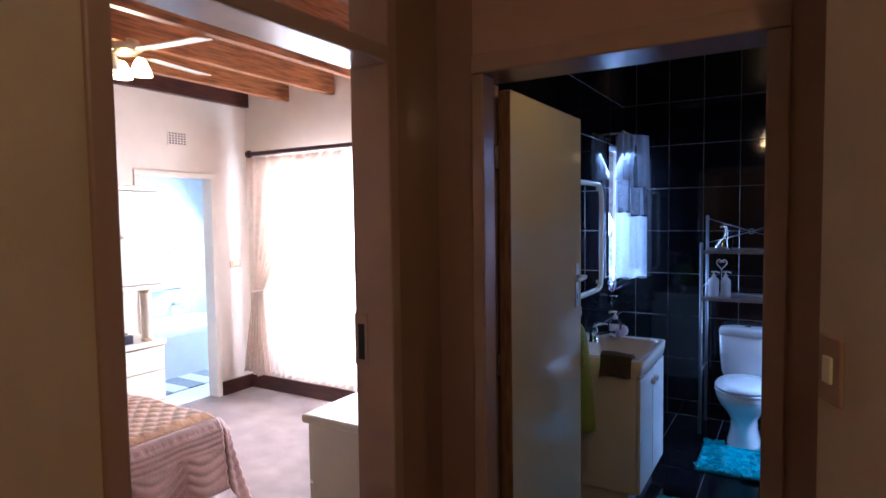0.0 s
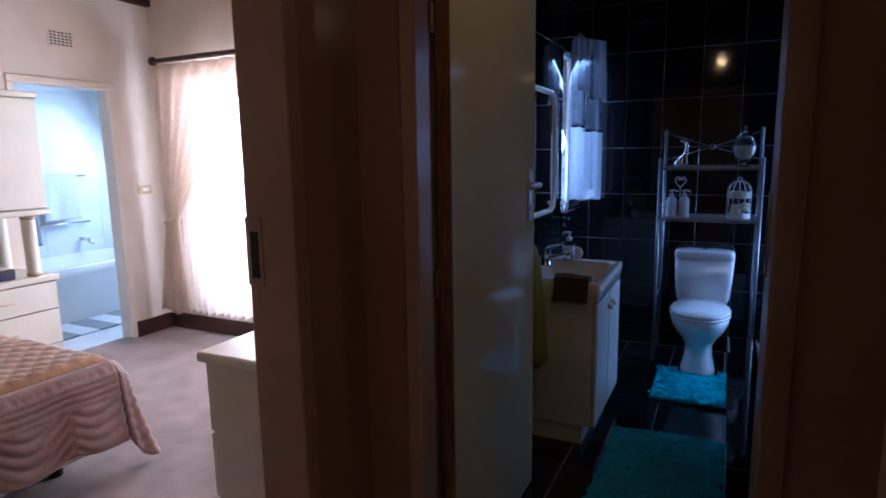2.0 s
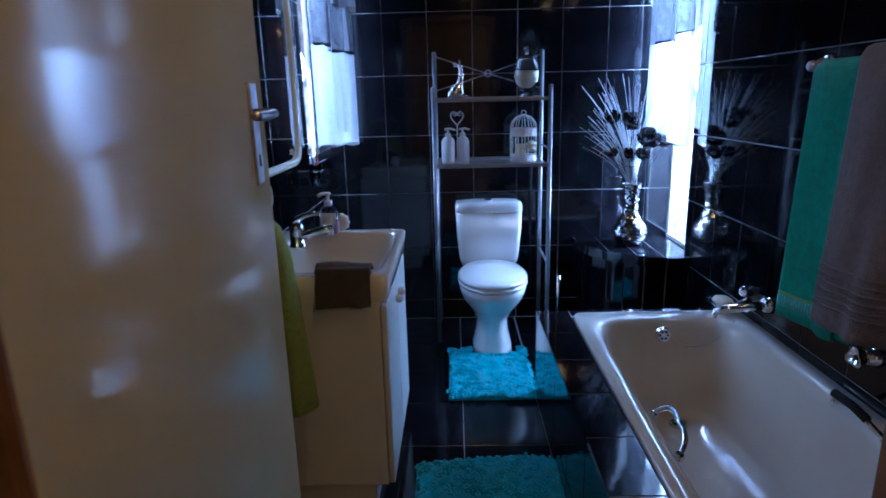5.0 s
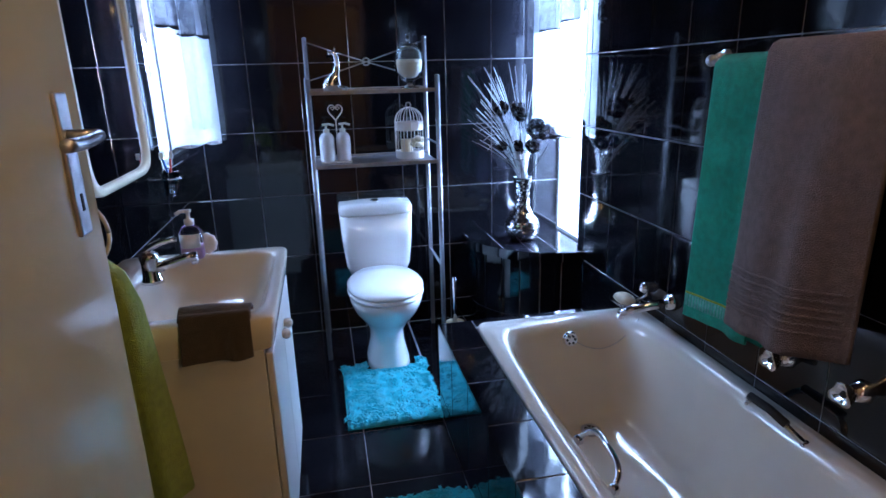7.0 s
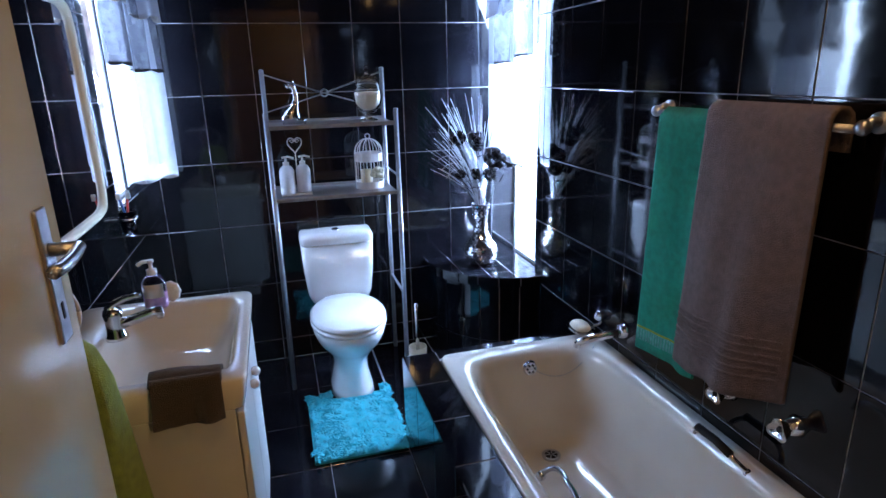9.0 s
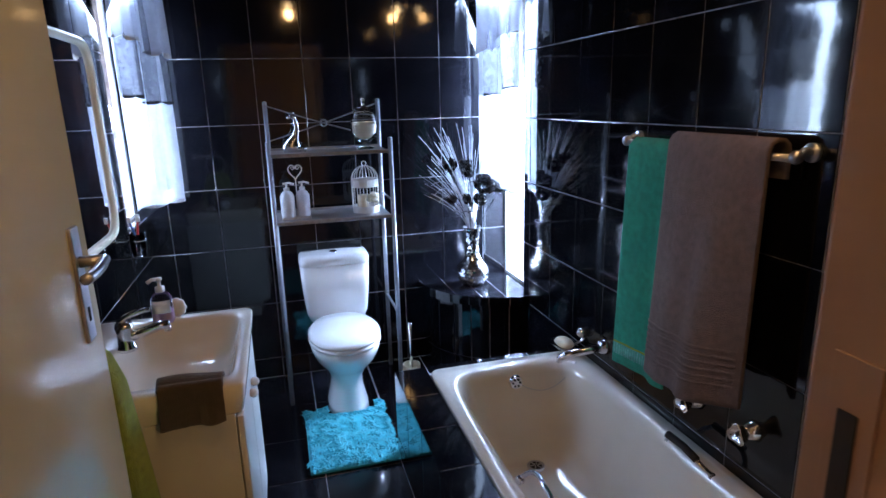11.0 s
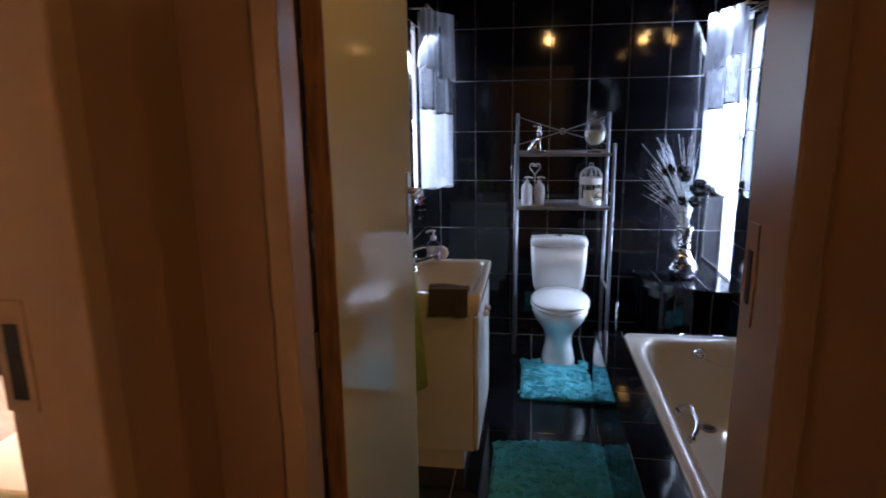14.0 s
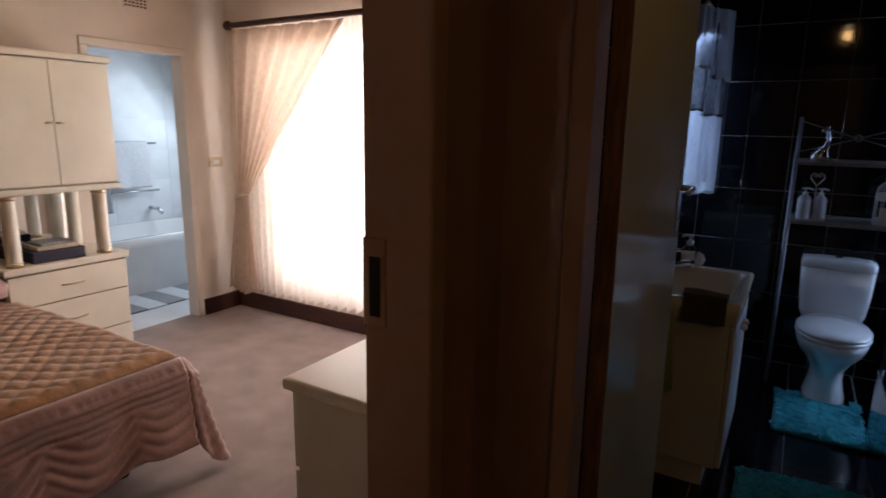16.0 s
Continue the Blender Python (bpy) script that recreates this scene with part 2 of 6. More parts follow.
def part(name, bm, material, parent=None, label="", soft=False, solid=0.0):
    me = bpy.data.meshes.new(name)
    bmesh.ops.recalc_face_normals(bm, faces=bm.faces)
    if soft:
        smooth(bm)
    bm.to_mesh(me)
    bm.free()
    me.materials.append(material)
    ob = new(name, me)
    if solid:
        md = ob.modifiers.new("thickness", 'SOLIDIFY')
        md.thickness, md.offset = solid, 0
    if parent:
        ob.parent = parent
        base = Vector((0, 0, 0))
        p = parent
        while p:
            base += p.location
            p = p.parent
        ob.location = -base
    return tagged(ob, label) if label else ob


def box(x0, x1, y0, y1, z0, z1, bevel=0.0, bm=None, seg=2):
    bm = bm or bmesh.new()
    r = bmesh.ops.create_cube(bm, size=1, matrix=Matrix.Translation(((x0 + x1) / 2, (y0 + y1) / 2, (z0 + z1) / 2)) @ Matrix.Diagonal((x1 - x0, y1 - y0, z1 - z0, 1)))
    if bevel:
        es = list({e for v in r["verts"] for e in v.link_edges})
        bmesh.ops.bevel(bm, geom=es, offset=bevel, segments=seg, affect='EDGES', profile=0.5)
    return bm


def rings(sections, bm=None, closed_ends=True, loop=True, open_first=False):
    """Skin a list of point rings; open_first leaves the first end open."""
    bm = bm or bmesh.new()
    rows = [[bm.verts.new(p) for p in ring] for ring in sections]
    n = len(rows[0])
    for a, b in zip(rows, rows[1:]):
        for i in range(n if loop else n - 1):
            j = (i + 1) % n
            bm.faces.new((a[i], a[j], b[j], b[i]))
    if closed_ends:
        if not open_first:
            bm.faces.new(rows[0][::-1])
        bm.faces.new(rows[-1])
    return bm


def oval(cx, cy, z, rx, ry, power=2.0, n=32, front=1.0):
    pts = []
    for i in range(n):
        a = 2 * math.pi * i / n
        c, s = math.cos(a), math.sin(a)
        x = rx * math.copysign(abs(c) ** (2 / power), c)
        y = ry * math.copysign(abs(s) ** (2 / power), s)
        if y < 0:
            y *= front
        pts.append((cx + x, cy + y, z))
    return pts


def lathe(profile, cx, cy, n=20, bm=None):
    return rings([oval(cx, cy, z, max(r, 0.0006), max(r, 0.0006), n=n) for r, z in profile], bm)


def tube(points, r, n=8, bm=None, taper=1.0):
    bm = bm or bmesh.new()
    pts = [Vector(p) for p in points]
    secs = []
    up = Vector((0.13, 0.31, 0.94))
    for i, p in enumerate(pts):
        d = (pts[min(i + 1, len(pts) - 1)] - pts[max(i - 1, 0)]).normalized()
        a = d.cross(up)
        if a.length < 0.05:
            a = d.cross(Vector((1, 0, 0)))
        a.normalize()
        b = d.cross(a)
        k = r * (1 + (taper - 1) * i / max(1, len(pts) - 1))
        secs.append([p + k * (math.cos(q) * a + math.sin(q) * b) for q in (2 * math.pi * j / n for j in range(n))])
    return rings(secs, bm)


def arc(p0, p1, p2, n=10):
    """Points on a quadratic curve."""
    p0, p1, p2 = Vector(p0), Vector(p1), Vector(p2)
    return [(1 - t) ** 2 * p0 + 2 * t * (1 - t) * p1 + t * t * p2 for t in (i / n for i in range(n + 1))]


def grid(nu, nv, fn, bm=None):
    bm = bm or bmesh.new()
    rows = [[bm.verts.new(fn(i / nu, j / nv)) for i in range(nu + 1)] for j in range(nv + 1)]
    for a, b in zip(rows, rows[1:]):
        for i in range(nu):
            bm.faces.new((a[i], a[i + 1], b[i + 1], b[i]))
    return bm


def ball(c, r, bm=None, seg=12, squash=1.0):
    bm = bm or bmesh.new()
    bmesh.ops.create_uvsphere(bm, u_segments=seg, v_segments=max(6, seg // 2), radius=r, matrix=Matrix.Translation(c) @ Matrix.Diagonal((1, 1, squash, 1)))
    return bm


def structure(name, bm, material, label, category, soft=False):
    return tagged(part(name, bm, material, soft=soft), label, category, kind="structure")


def boxes(*list_of):
    bm = bmesh.new()
    for b in list_of:
        box(*b, bm=bm)
    return bm


# ---- setting: hall, bathroom, bedroom, ensuite ----
BX0, BX1, BY0, BY1, BZ = -0.85, 1.10, 2.28, 5.22, 2.90
wall_bath_back = structure("wall_bathroom_back", boxes((-0.97, 1.30, BY1, BY1 + 0.2, 0, BZ + 0.1)), GROUT, "black tiled bathroom wall behind the toilet", "wall")
wall_bath_east = structure("wall_bathroom_east", boxes((BX1, 1.30, 2.10, 4.80, 0, BZ + 0.1), (BX1, 1.30, 4.80, BY1, 0, 0.49), (BX1, 1.30, 4.80, BY1, 2.12, BZ + 0.1)), GROUT,
                           "black tiled bathroom wall along the bath", "wall")
wall_bath_west = structure("wall_bathroom_west", boxes((-0.97, BX0, 2.28, 4.80, 0, BZ + 0.3), (-0.97, BX0, 4.80, BY1, 0, 1.0), (-0.97, BX0, 4.80, BY1, 2.12, BZ + 0.1)), GROUT,
                           "black tiled bathroom wall behind the basin", "wall")
wall_bath_door = structure("wall_bathroom_door", boxes((0.345, BX1, 2.104, BY0 - 0.004, 0, 3.0), (-0.575, 0.345, 2.104, BY0 - 0.004, 2.125, 3.0)), HALL_BROWN,
                           "brown painted hall wall with the bathroom doorway", "wall")
structure("floor_bathroom", boxes((BX0, BX1, 2.19, BY1, -0.06, -0.0026)), GROUT, "black glossy tiled bathroom floor", "floor")
structure("ceiling_bathroom", boxes((-0.97, 1.30, BY0, BY1 + 0.2, BZ, BZ + 0.08)), CEILING_DARK, "dark varnished board bathroom ceiling", "ceiling")

structure("floor_hall", boxes((-0.70, 2.4, -1.2, 2.19, -0.06, 0.0)), CARPET, "mauve beige carpet of the hall", "floor")
structure("ceiling_hall", boxes((-0.70, 2.6, -1.4, 2.10, 2.60, 2.68)), PAINT_WHITE, "white painted hall ceiling", "ceiling")
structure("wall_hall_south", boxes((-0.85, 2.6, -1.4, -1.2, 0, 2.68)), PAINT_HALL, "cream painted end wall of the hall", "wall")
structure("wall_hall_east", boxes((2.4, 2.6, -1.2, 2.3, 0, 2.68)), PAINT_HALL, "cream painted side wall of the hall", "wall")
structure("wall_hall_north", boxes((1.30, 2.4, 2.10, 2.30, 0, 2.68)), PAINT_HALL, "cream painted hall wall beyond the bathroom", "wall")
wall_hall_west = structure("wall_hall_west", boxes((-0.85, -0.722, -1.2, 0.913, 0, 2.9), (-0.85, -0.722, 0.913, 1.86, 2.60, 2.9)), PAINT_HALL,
                           "cream painted wall between hall and bedroom", "wall")
structure("wall_hall_pier", boxes((-0.85, -0.716, 1.862, 2.276, 0, 2.9), (-0.716, -0.575, 2.104, 2.276, 0, 2.9)), PIER, "taupe gloss painted pier between the two doorways, darkened for shade", "wall")
corner = [(0.402, 1.62), (0.58, 1.22), (0.95, 1.22), (0.95, 1.62)]
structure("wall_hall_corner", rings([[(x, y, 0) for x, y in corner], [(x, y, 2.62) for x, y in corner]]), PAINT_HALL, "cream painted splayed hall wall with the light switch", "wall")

RX0, RX1, RY1, RZ = -4.06, -0.85, 4.15, 2.84
structure("floor_bedroom", boxes((RX0 - 0.10, -0.70, -1.2, RY1, -0.06, -0.002)), CARPET, "mauve beige bedroom carpet", "floor")
structure("wall_bedroom_window", boxes((RX0 - 0.1, -3.55, RY1, RY1 + 0.22, 0, 2.95), (-1.55, -0.97, RY1, RY1 + 0.22, 0, 2.95), (-3.55, -1.55, RY1, RY1 + 0.22, 0, 0.35), (-3.55, -1.55, RY1, RY1 + 0.22, 2.08, 2.95)),
          PAINT_BED, "cream bedroom wall with the curtained window", "wall")
structure("wall_bedroom_west", boxes((RX0 - 0.1, RX0, -1.2, 3.04, 0, 2.95), (RX0 - 0.1, RX0, 3.79, RY1, 0, 2.95), (RX0 - 0.1, RX0, 3.04, 3.79, 1.99, 2.95)), PAINT_BED,
          "cream bedroom wall with the ensuite doorway", "wall")
structure("wall_bedroom_south", boxes((RX0 - 0.1, -0.85, -1.4, -1.2, 0, 2.95)), PAINT_BED, "cream far bedroom wall", "wall")
structure("wall_bedroom_east", boxes((-0.978, -0.972, 2.28, RY1, 0, 2.95)), PAINT_BED, "cream bedroom wall behind the chest of drawers", "wall")
structure("ceiling_bedroom", boxes((RX0 - 0.1, -0.85, -1.4, RY1 + 0.1, RZ, RZ + 0.06)), BOARD, "pale board bedroom ceiling above the beams", "ceiling")
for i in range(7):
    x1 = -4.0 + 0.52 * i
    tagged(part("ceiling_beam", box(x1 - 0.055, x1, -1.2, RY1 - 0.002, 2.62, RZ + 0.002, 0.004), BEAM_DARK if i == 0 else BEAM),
           "dark red-brown timber beam along the wall" if i == 0 else "varnished knotty pine ceiling beam", "beam", "bedroom ceiling beams", "structure")
structure("baseboard_bedroom", boxes((RX0, -0.98, RY1 - 0.02, RY1 - 0.001, 0, 0.125), (RX0 + 0.001, RX0 + 0.02, 3.80, RY1 - 0.02, 0, 0.125)), DARK_WOOD, "dark red wooden baseboard", "baseboard")

EX0, EY0, EY1 = -5.85, 2.4, 5.1
structure("floor_ensuite", boxes((EX0, RX0 - 0.1, EY0, EY1, -0.06, 0.0)), WHITE_TILE, "white tiled ensuite floor", "floor")
wall_ens = structure("wall_ensuite_west", boxes((EX0 - 0.15, EX0, EY0, EY1, 0, 2.5)), WHITE_TILE, "white tiled ensuite wall with towel rail", "wall")
structure("wall_ensuite_south", boxes((EX0, RX0 - 0.1, EY0 - 0.15, EY0, 0, 2.5)), WHITE_TILE, "white tiled ensuite side wall", "wall")
structure("wall_ensuite_north", boxes((EX0, -5.5, EY1, EY1 + 0.15, 0, 2.5), (-4.4, RX0 - 0.1, EY1, EY1 + 0.15, 0, 2.5), (-5.5, -4.4, EY1, EY1 + 0.15, 0, 1.1), (-5.5, -4.4, EY1, EY1 + 0.15, 2.1, 2.5)),
          WHITE_TILE, "white tiled ensuite wall with a window", "wall")
structure("wall_ensuite_east", boxes((RX0 - 0.1, RX0 - 0.02, RY1 + 0.001, EY1 + 0.15, 0, 2.5)), WHITE_TILE, "white tiled ensuite wall beside the bedroom", "wall")
structure("ceiling_ensuite", boxes((EX0 - 0.15, RX0 - 0.1, EY0 - 0.15, EY1 + 0.15, 2.5, 2.56)), PAINT_WHITE, "white ensuite ceiling", "ceiling")
structure("ground", boxes((-400, 400, -400, 400, -0.4, -0.08)), GROUND, "dry garden ground around the house", "ground")


def door_frame(name, label, members):
    e = thing(name, members[0][1][:1] + (members[0][1][2], 0), label, "door frame", kind="structure")
    for n, b, m in members:
        part(n, box(*b, 0.006), m, e)
    return e


door_1 = door_frame("door_frame_1", "taupe painted steel frame of the bathroom doorway", [
    ("jamb", (-0.575, -0.529, 2.085, 2.172, 0, 2.06), FRAME), ("rebate", (-0.575, -0.571, 2.172, 2.29, 0, 2.06), FRAME),
    ("jamb", (0.29, 0.345, 2.085, 2.276, 0, 2.06), FRAME), ("head", (-0.575, 0.345, 2.085, 2.276, 2.062, 2.125), FRAME)])
part("strike_plate", box(0.2865, 0.2905, 2.205, 2.25, 1.145, 1.335, 0.001), FRAME, door_1)
part("strike_slot", box(0.2845, 0.288, 2.220, 2.238, 1.185, 1.285), DARK, door_1)
door_2 = door_frame("door_frame_2", "taupe painted steel frame of the bedroom doorway with fanlight", [
    ("jamb", (-0.862, -0.712, 1.81, 1.862, 0, 2.60), FRAME), ("jamb", (-0.862, -0.712, 0.913, 0.963, 0, 2.60), FRAME),
    ("transom", (-0.862, -0.712, 0.963, 1.81, 2.06, 2.115), FRAME), ("head", (-0.862, -0.712, 0.963, 1.81, 2.552, 2.602), FRAME)])
part("strike_plate", box(-0.862, -0.81, 1.8065, 1.8105, 1.115, 1.285, 0.001), FRAME, door_2)
part("strike_slot", box(-0.845, -0.822, 1.804, 1.808, 1.135, 1.25), DARK, door_2)
door_frame("door_frame_3", "white painted frame of the ensuite doorway", [
    ("jamb", (-4.17, -4.045, 3.04, 3.09, 0, 1.945), PAINT_BED), ("jamb", (-4.17, -4.045, 3.74, 3.79, 0, 1.945), PAINT_BED), ("head", (-4.17, -4.045, 3.04, 3.79, 1.945, 1.995), PAINT_BED)])


def handle(side, parent):
    """Lever handle on a long plate; side +1 faces the room."""
    x = -0.505 if side > 0 else -0.548
    plate = part("handle_plate", box(x - 0.003 if side > 0 else x - 0.006, x + 0.006 if side > 0 else x + 0.003, 2.952, 2.992, 1.165, 1.365, 0.003), STEEL, parent, "brushed steel handle plate")
    s = side
    bm = tube([(x, 2.972, 1.305), (x + s * 0.042, 2.972, 1.305)], 0.010, 12)
    tube(arc((x + s * 0.042, 2.978, 1.305), (x + s * 0.050, 2.914, 1.300), (x + s * 0.044, 2.858, 1.302), 8), 0.009, 10, bm)
    part("lever", bm, STEEL, plate, "brushed steel lever", soft=True)
    part("keyhole", box(x + s * 0.004, x + s * 0.0075, 2.968, 2.976, 1.20, 1.225, 0.001), DARK, plate)


bath_door = thing("door_1", (-0.52, 2.25, 0), "cream gloss painted door standing open into the bathroom", "door", kind="structure")
part("leaf", box(-0.548, -0.505, 2.252, 3.042, 0.008, 2.034, 0.003), DOOR, bath_door)
part("hinge_edge", box(-0.548, -0.5055, 2.246, 2.2515, 0.01, 2.03), DOOR_EDGE, bath_door, "bare brown timber edge")
for z in (0.25, 1.05, 1.8):
    part("hinge", tube([(-0.557, 2.243, z - 0.04), (-0.557, 2.243, z + 0.04)], 0.008, 8), STEEL, bath_door)
handle(1, bath_door)
handle(-1, bath_door)


sw = thing("light_switch", (0.423, 1.573, 1.31), "brown light switch plate with ivory rocker", "light switch", kind="structure")
sw.rotation_euler = (0, 0, math.atan2(-0.40, 0.178))
for nm, bm, m in (("plate", box(-0.036, 0.036, -0.009, 0.0, -0.06, 0.06, 0.003), FRAME), ("rocker", box(-0.014, 0.014, -0.014, -0.008, -0.024, 0.024, 0.002), IVORY)):
    ob = part(nm, bm, m)
    ob.parent = sw
sw = thing("light_switch", (-4.06, 3.985, 1.185), "brass light switch beside the ensuite doorway", "light switch", kind="structure")
part("plate", box(-4.06, -4.051, 3.925, 4.045, 1.149, 1.221, 0.003), BRASS, sw)
part("rocker", box(-4.052, -4.046, 3.955, 4.015, 1.171, 1.199, 0.002), PLASTIC_WHITE, sw)


# ---- bathroom: windows and curtains ----
def side_window(name, x_glass, y0, y1, z0, z1, label):
    e = thing(name, (x_glass, y0, z0), label, "window", kind="structure")
    fr = [(y0, y0 + 0.02, z0, z1), (y1 - 0.02, y1, z0, z1), (y0 + 0.02, y1 - 0.02, z0, z0 + 0.025), (y0 + 0.02, y1 - 0.02, z1 - 0.025, z1)]
    for a, b, c, d in fr:
        part("window_frame", box(x_glass - 0.012, x_glass + 0.012, a, b, c, d, 0.002), WHITE_METAL, e)
    p = part("pane", box(x_glass - 0.002, x_glass + 0.002, y0 + 0.02, y1 - 0.02, z0 + 0.025, z1 - 0.025), CLEAR, e)
    p.visible_shadow = False
    return e


side_window("window_1", 1.165, 4.80, BY1, 0.49, 2.12, "tall narrow window over the tiled corner shelf")
side_window("window_2", -0.915, 4.80, BY1, 1.0, 2.12, "narrow window beside the mirror")


def ruffle(p0, p1, z0, z1, waves, amp, flare=1.0, nu=60, nv=14, hem=0.0, seed=0.0):
    """Gathered cloth hanging from p0 to p1 (plan points), fuller at the hem."""
    a, b = Vector((*p0, 0)), Vector((*p1, 0))
    d = b - a
    side = Vector((-d.y, d.x, 0)).normalized()

    def f(u, v):
        k = 0.35 + 0.65 * (1 - v)
        uu = 0.5 + (u - 0.5) * (1 + (flare - 1) * (1 - v))
        w = math.sin(u * waves * 2 * math.pi + seed + 0.8 * math.sin(3 * u + seed)) * amp * k + 0.3 * amp * math.sin(u * waves * 4.7 + 2 * seed) * k
        z = z0 + (z1 - z0) * v + hem * (1 - v) * math.sin(u * waves * 2 * math.pi + 1.2 + seed) + hem * (1 - v) * (u - 0.4)
        p = a + d * uu + side * w
        return (p.x, p.y, z)
    return grid(nu, nv, f)


def bath_curtain(name, far, near, rod, bottom, seed, label):
    """Three tiers of thin cloth: long white panels, a grey tier with ribbon, a short frill."""
    e = thing(name, (*near, bottom), label, "curtain")

    def inset(p, k, dy):
        return (p[0] * k, p[1] - dy)
    mid = ((far[0] * 0.42 + near[0] * 0.58), (far[1] * 0.42 + near[1] * 0.58))
    part("voile_panel", ruffle(far, near, bottom, rod, 2, 0.012, 1.05, hem=0.006, seed=seed), VOILE, e, "sheer white voile panel", soft=True)
    part("voile_panel", ruffle(inset(far, 0.992, 0.004), inset(mid, 0.992, 0.004), bottom + 0.075, rod, 1.4, 0.010, 1.04, hem=0.006, seed=seed + 2), VOILE, e, "sheer white voile panel", soft=True)
    part("hem", ruffle(far, near, bottom - 0.001, bottom + 0.012, 2, 0.0122, 1.05, hem=0.006, seed=seed, nv=1), WHITE_CLOTH, e, "stitched white hem", soft=True)
    for a, b, z, k in ((far, mid, 1.575, 0.0), (mid, near, 1.605, 1.1)):
        p, q = inset(a, 0.985, 0.012), inset(b, 0.985, 0.012)
        part("grey_tier", ruffle(p, q, z, rod, 1.5, 0.016, 1.08, hem=0.004, seed=seed + k), VOILE_GREY, e, "sheer grey voile tier", soft=True)
        part("ribbon", ruffle(p, q, z - 0.004, z + 0.008, 1.5, 0.0165, 1.085, hem=0.004, seed=seed + k, nv=1), BLACK_RIBBON, e, "black ribbon trim", soft=True)
    for a, b, z, k in ((far, mid, 1.80, 0.5), (mid, near, 1.86, 2.2)):
        p, q = inset(a, 0.965, 0.022), inset(b, 0.965, 0.022)
        part("top_frill", ruffle(p, q, z, rod + 0.015, 2, 0.020, 1.22, hem=0.012, seed=seed + k), VOILE, e, "white voile frill", soft=True)
        part("frill_trim", ruffle(p, q, z - 0.003, z + 0.007, 2, 0.0205, 1.225, hem=0.012, seed=seed + k, nv=1), SILVER_TRIM, e, "silver ribbon trim", soft=True)
    return e


bath_curtain("bathroom_curtain", (0.965, 5.12), (1.055, 4.74), 2.12, 1.06, 0.3, "sheer white and grey tiered curtain over the tall window")
bath_curtain("bathroom_curtain", (-0.645, 5.13), (-0.815, 4.86), 2.18, 1.09, 2.1, "sheer white and grey tiered curtain gathered beside the mirror")


def short_rod(y0, y1, x, z, wall_x, label):
    e = thing("curtain_rod", (x, y0, z), label, "curtain rod")
    part("rod", tube([(x, y0, z), (x, y1, z)], 0.007, 10), BRASS, e, soft=True)
    s = 1 if wall_x > x else -1
    part("bracket", tube([(x, y0 + 0.05, z), (wall_x, y0 + 0.05, z)], 0.006, 8), BRASS, e)
    part("finial", ball((x, y0, z), 0.014), BRASS, e, soft=True)
    for i in range(6):
        y = y0 + 0.08 + (y1 - y0 - 0.1) * i / 6
        bm = tube([(x + 0.012 * math.cos(q), y, z - 0.004 + 0.014 * math.sin(q)) for q in np.linspace(0, 2 * math.pi, 11)], 0.0022, 6)
        part("ring", bm, BRASS, e)


short_rod(4.70, BY1, 1.03, 2.135, BX1, "thin brass curtain rod with rings above the tall window")
short_rod(4.78, BY1, -0.74, 2.195, BX0, "thin brass curtain rod with rings beside the mirror")

# ---- bathroom: corner shelf and bath surround ----
CX, CY, CR, SH = BX1, BY1, 0.51, 0.50


def quarter(r, n=14):
    return [(CX - r * math.cos(a), CY - r * math.sin(a)) for a in (math.pi / 2 * i / n for i in range(n + 1))]


def quarter_slab(r, z0, z1):
    pts = [(CX - 0.001, CY - 0.001)] + [(min(x, CX - 0.001), min(y, CY - 0.001)) for x, y in quarter(r)]
    return rings([[(x, y, z0) for x, y in pts], [(x, y, z1) for x, y in pts]])


corner_shelf = thing("corner_shelf", (0.9, 5.0, 0), "black tiled quarter round corner shelf holding the vase", "shelf")
part("drum", quarter_slab(CR - 0.035, 0.0, SH - 0.05), GROUT, corner_shelf)
part("slab", quarter_slab(CR - 0.005, SH - 0.05, SH - 0.0022), GROUT, corner_shelf)
for i in range(0, 14, 2):
    a0, a1 = math.pi / 2 * i / 14 + 0.005, math.pi / 2 * (i + 2) / 14 - 0.005
    edge = [(CX - (CR - 0.006) * math.cos(a), CY - (CR - 0.006) * math.sin(a)) for a in (a0, (a0 + a1) / 2, a1)] + [(CX - (CR + 0.002) * math.cos(a), CY - (CR + 0.002) * math.sin(a)) for a in (a1, (a0 + a1) / 2, a0)]
    part("edge_tile", rings([[(min(x, CX - .002), min(y, CY - .002), SH - 0.052) for x, y in edge], [(min(x, CX - .002), min(y, CY - .002), SH - 0.001) for x, y in edge]]), BLACK_TILE, corner_shelf)
n = 14
for row, (z0, z1) in enumerate(((0.0, 0.12), (0.123, 0.448))):
    for i in range(0, n, 2):
        a0, a1 = math.pi / 2 * i / n + 0.006, math.pi / 2 * (i + 2) / n - 0.006
        ins, outs = [], []
        for a in (a0, (a0 + a1) / 2, a1):
            ins.append((CX - (CR - 0.036) * math.cos(a), CY - (CR - 0.036) * math.sin(a)))
            outs.append((CX - (CR - 0.028) * math.cos(a), CY - (CR - 0.028) * math.sin(a)))
        pts = ins + outs[::-1]
        part("tile", rings([[(min(x, CX - .002), min(y, CY - .002), z0 + 0.002) for x, y in pts], [(min(x, CX - .002), min(y, CY - .002), z1) for x, y in pts]]), BLACK_TILE, corner_shelf)
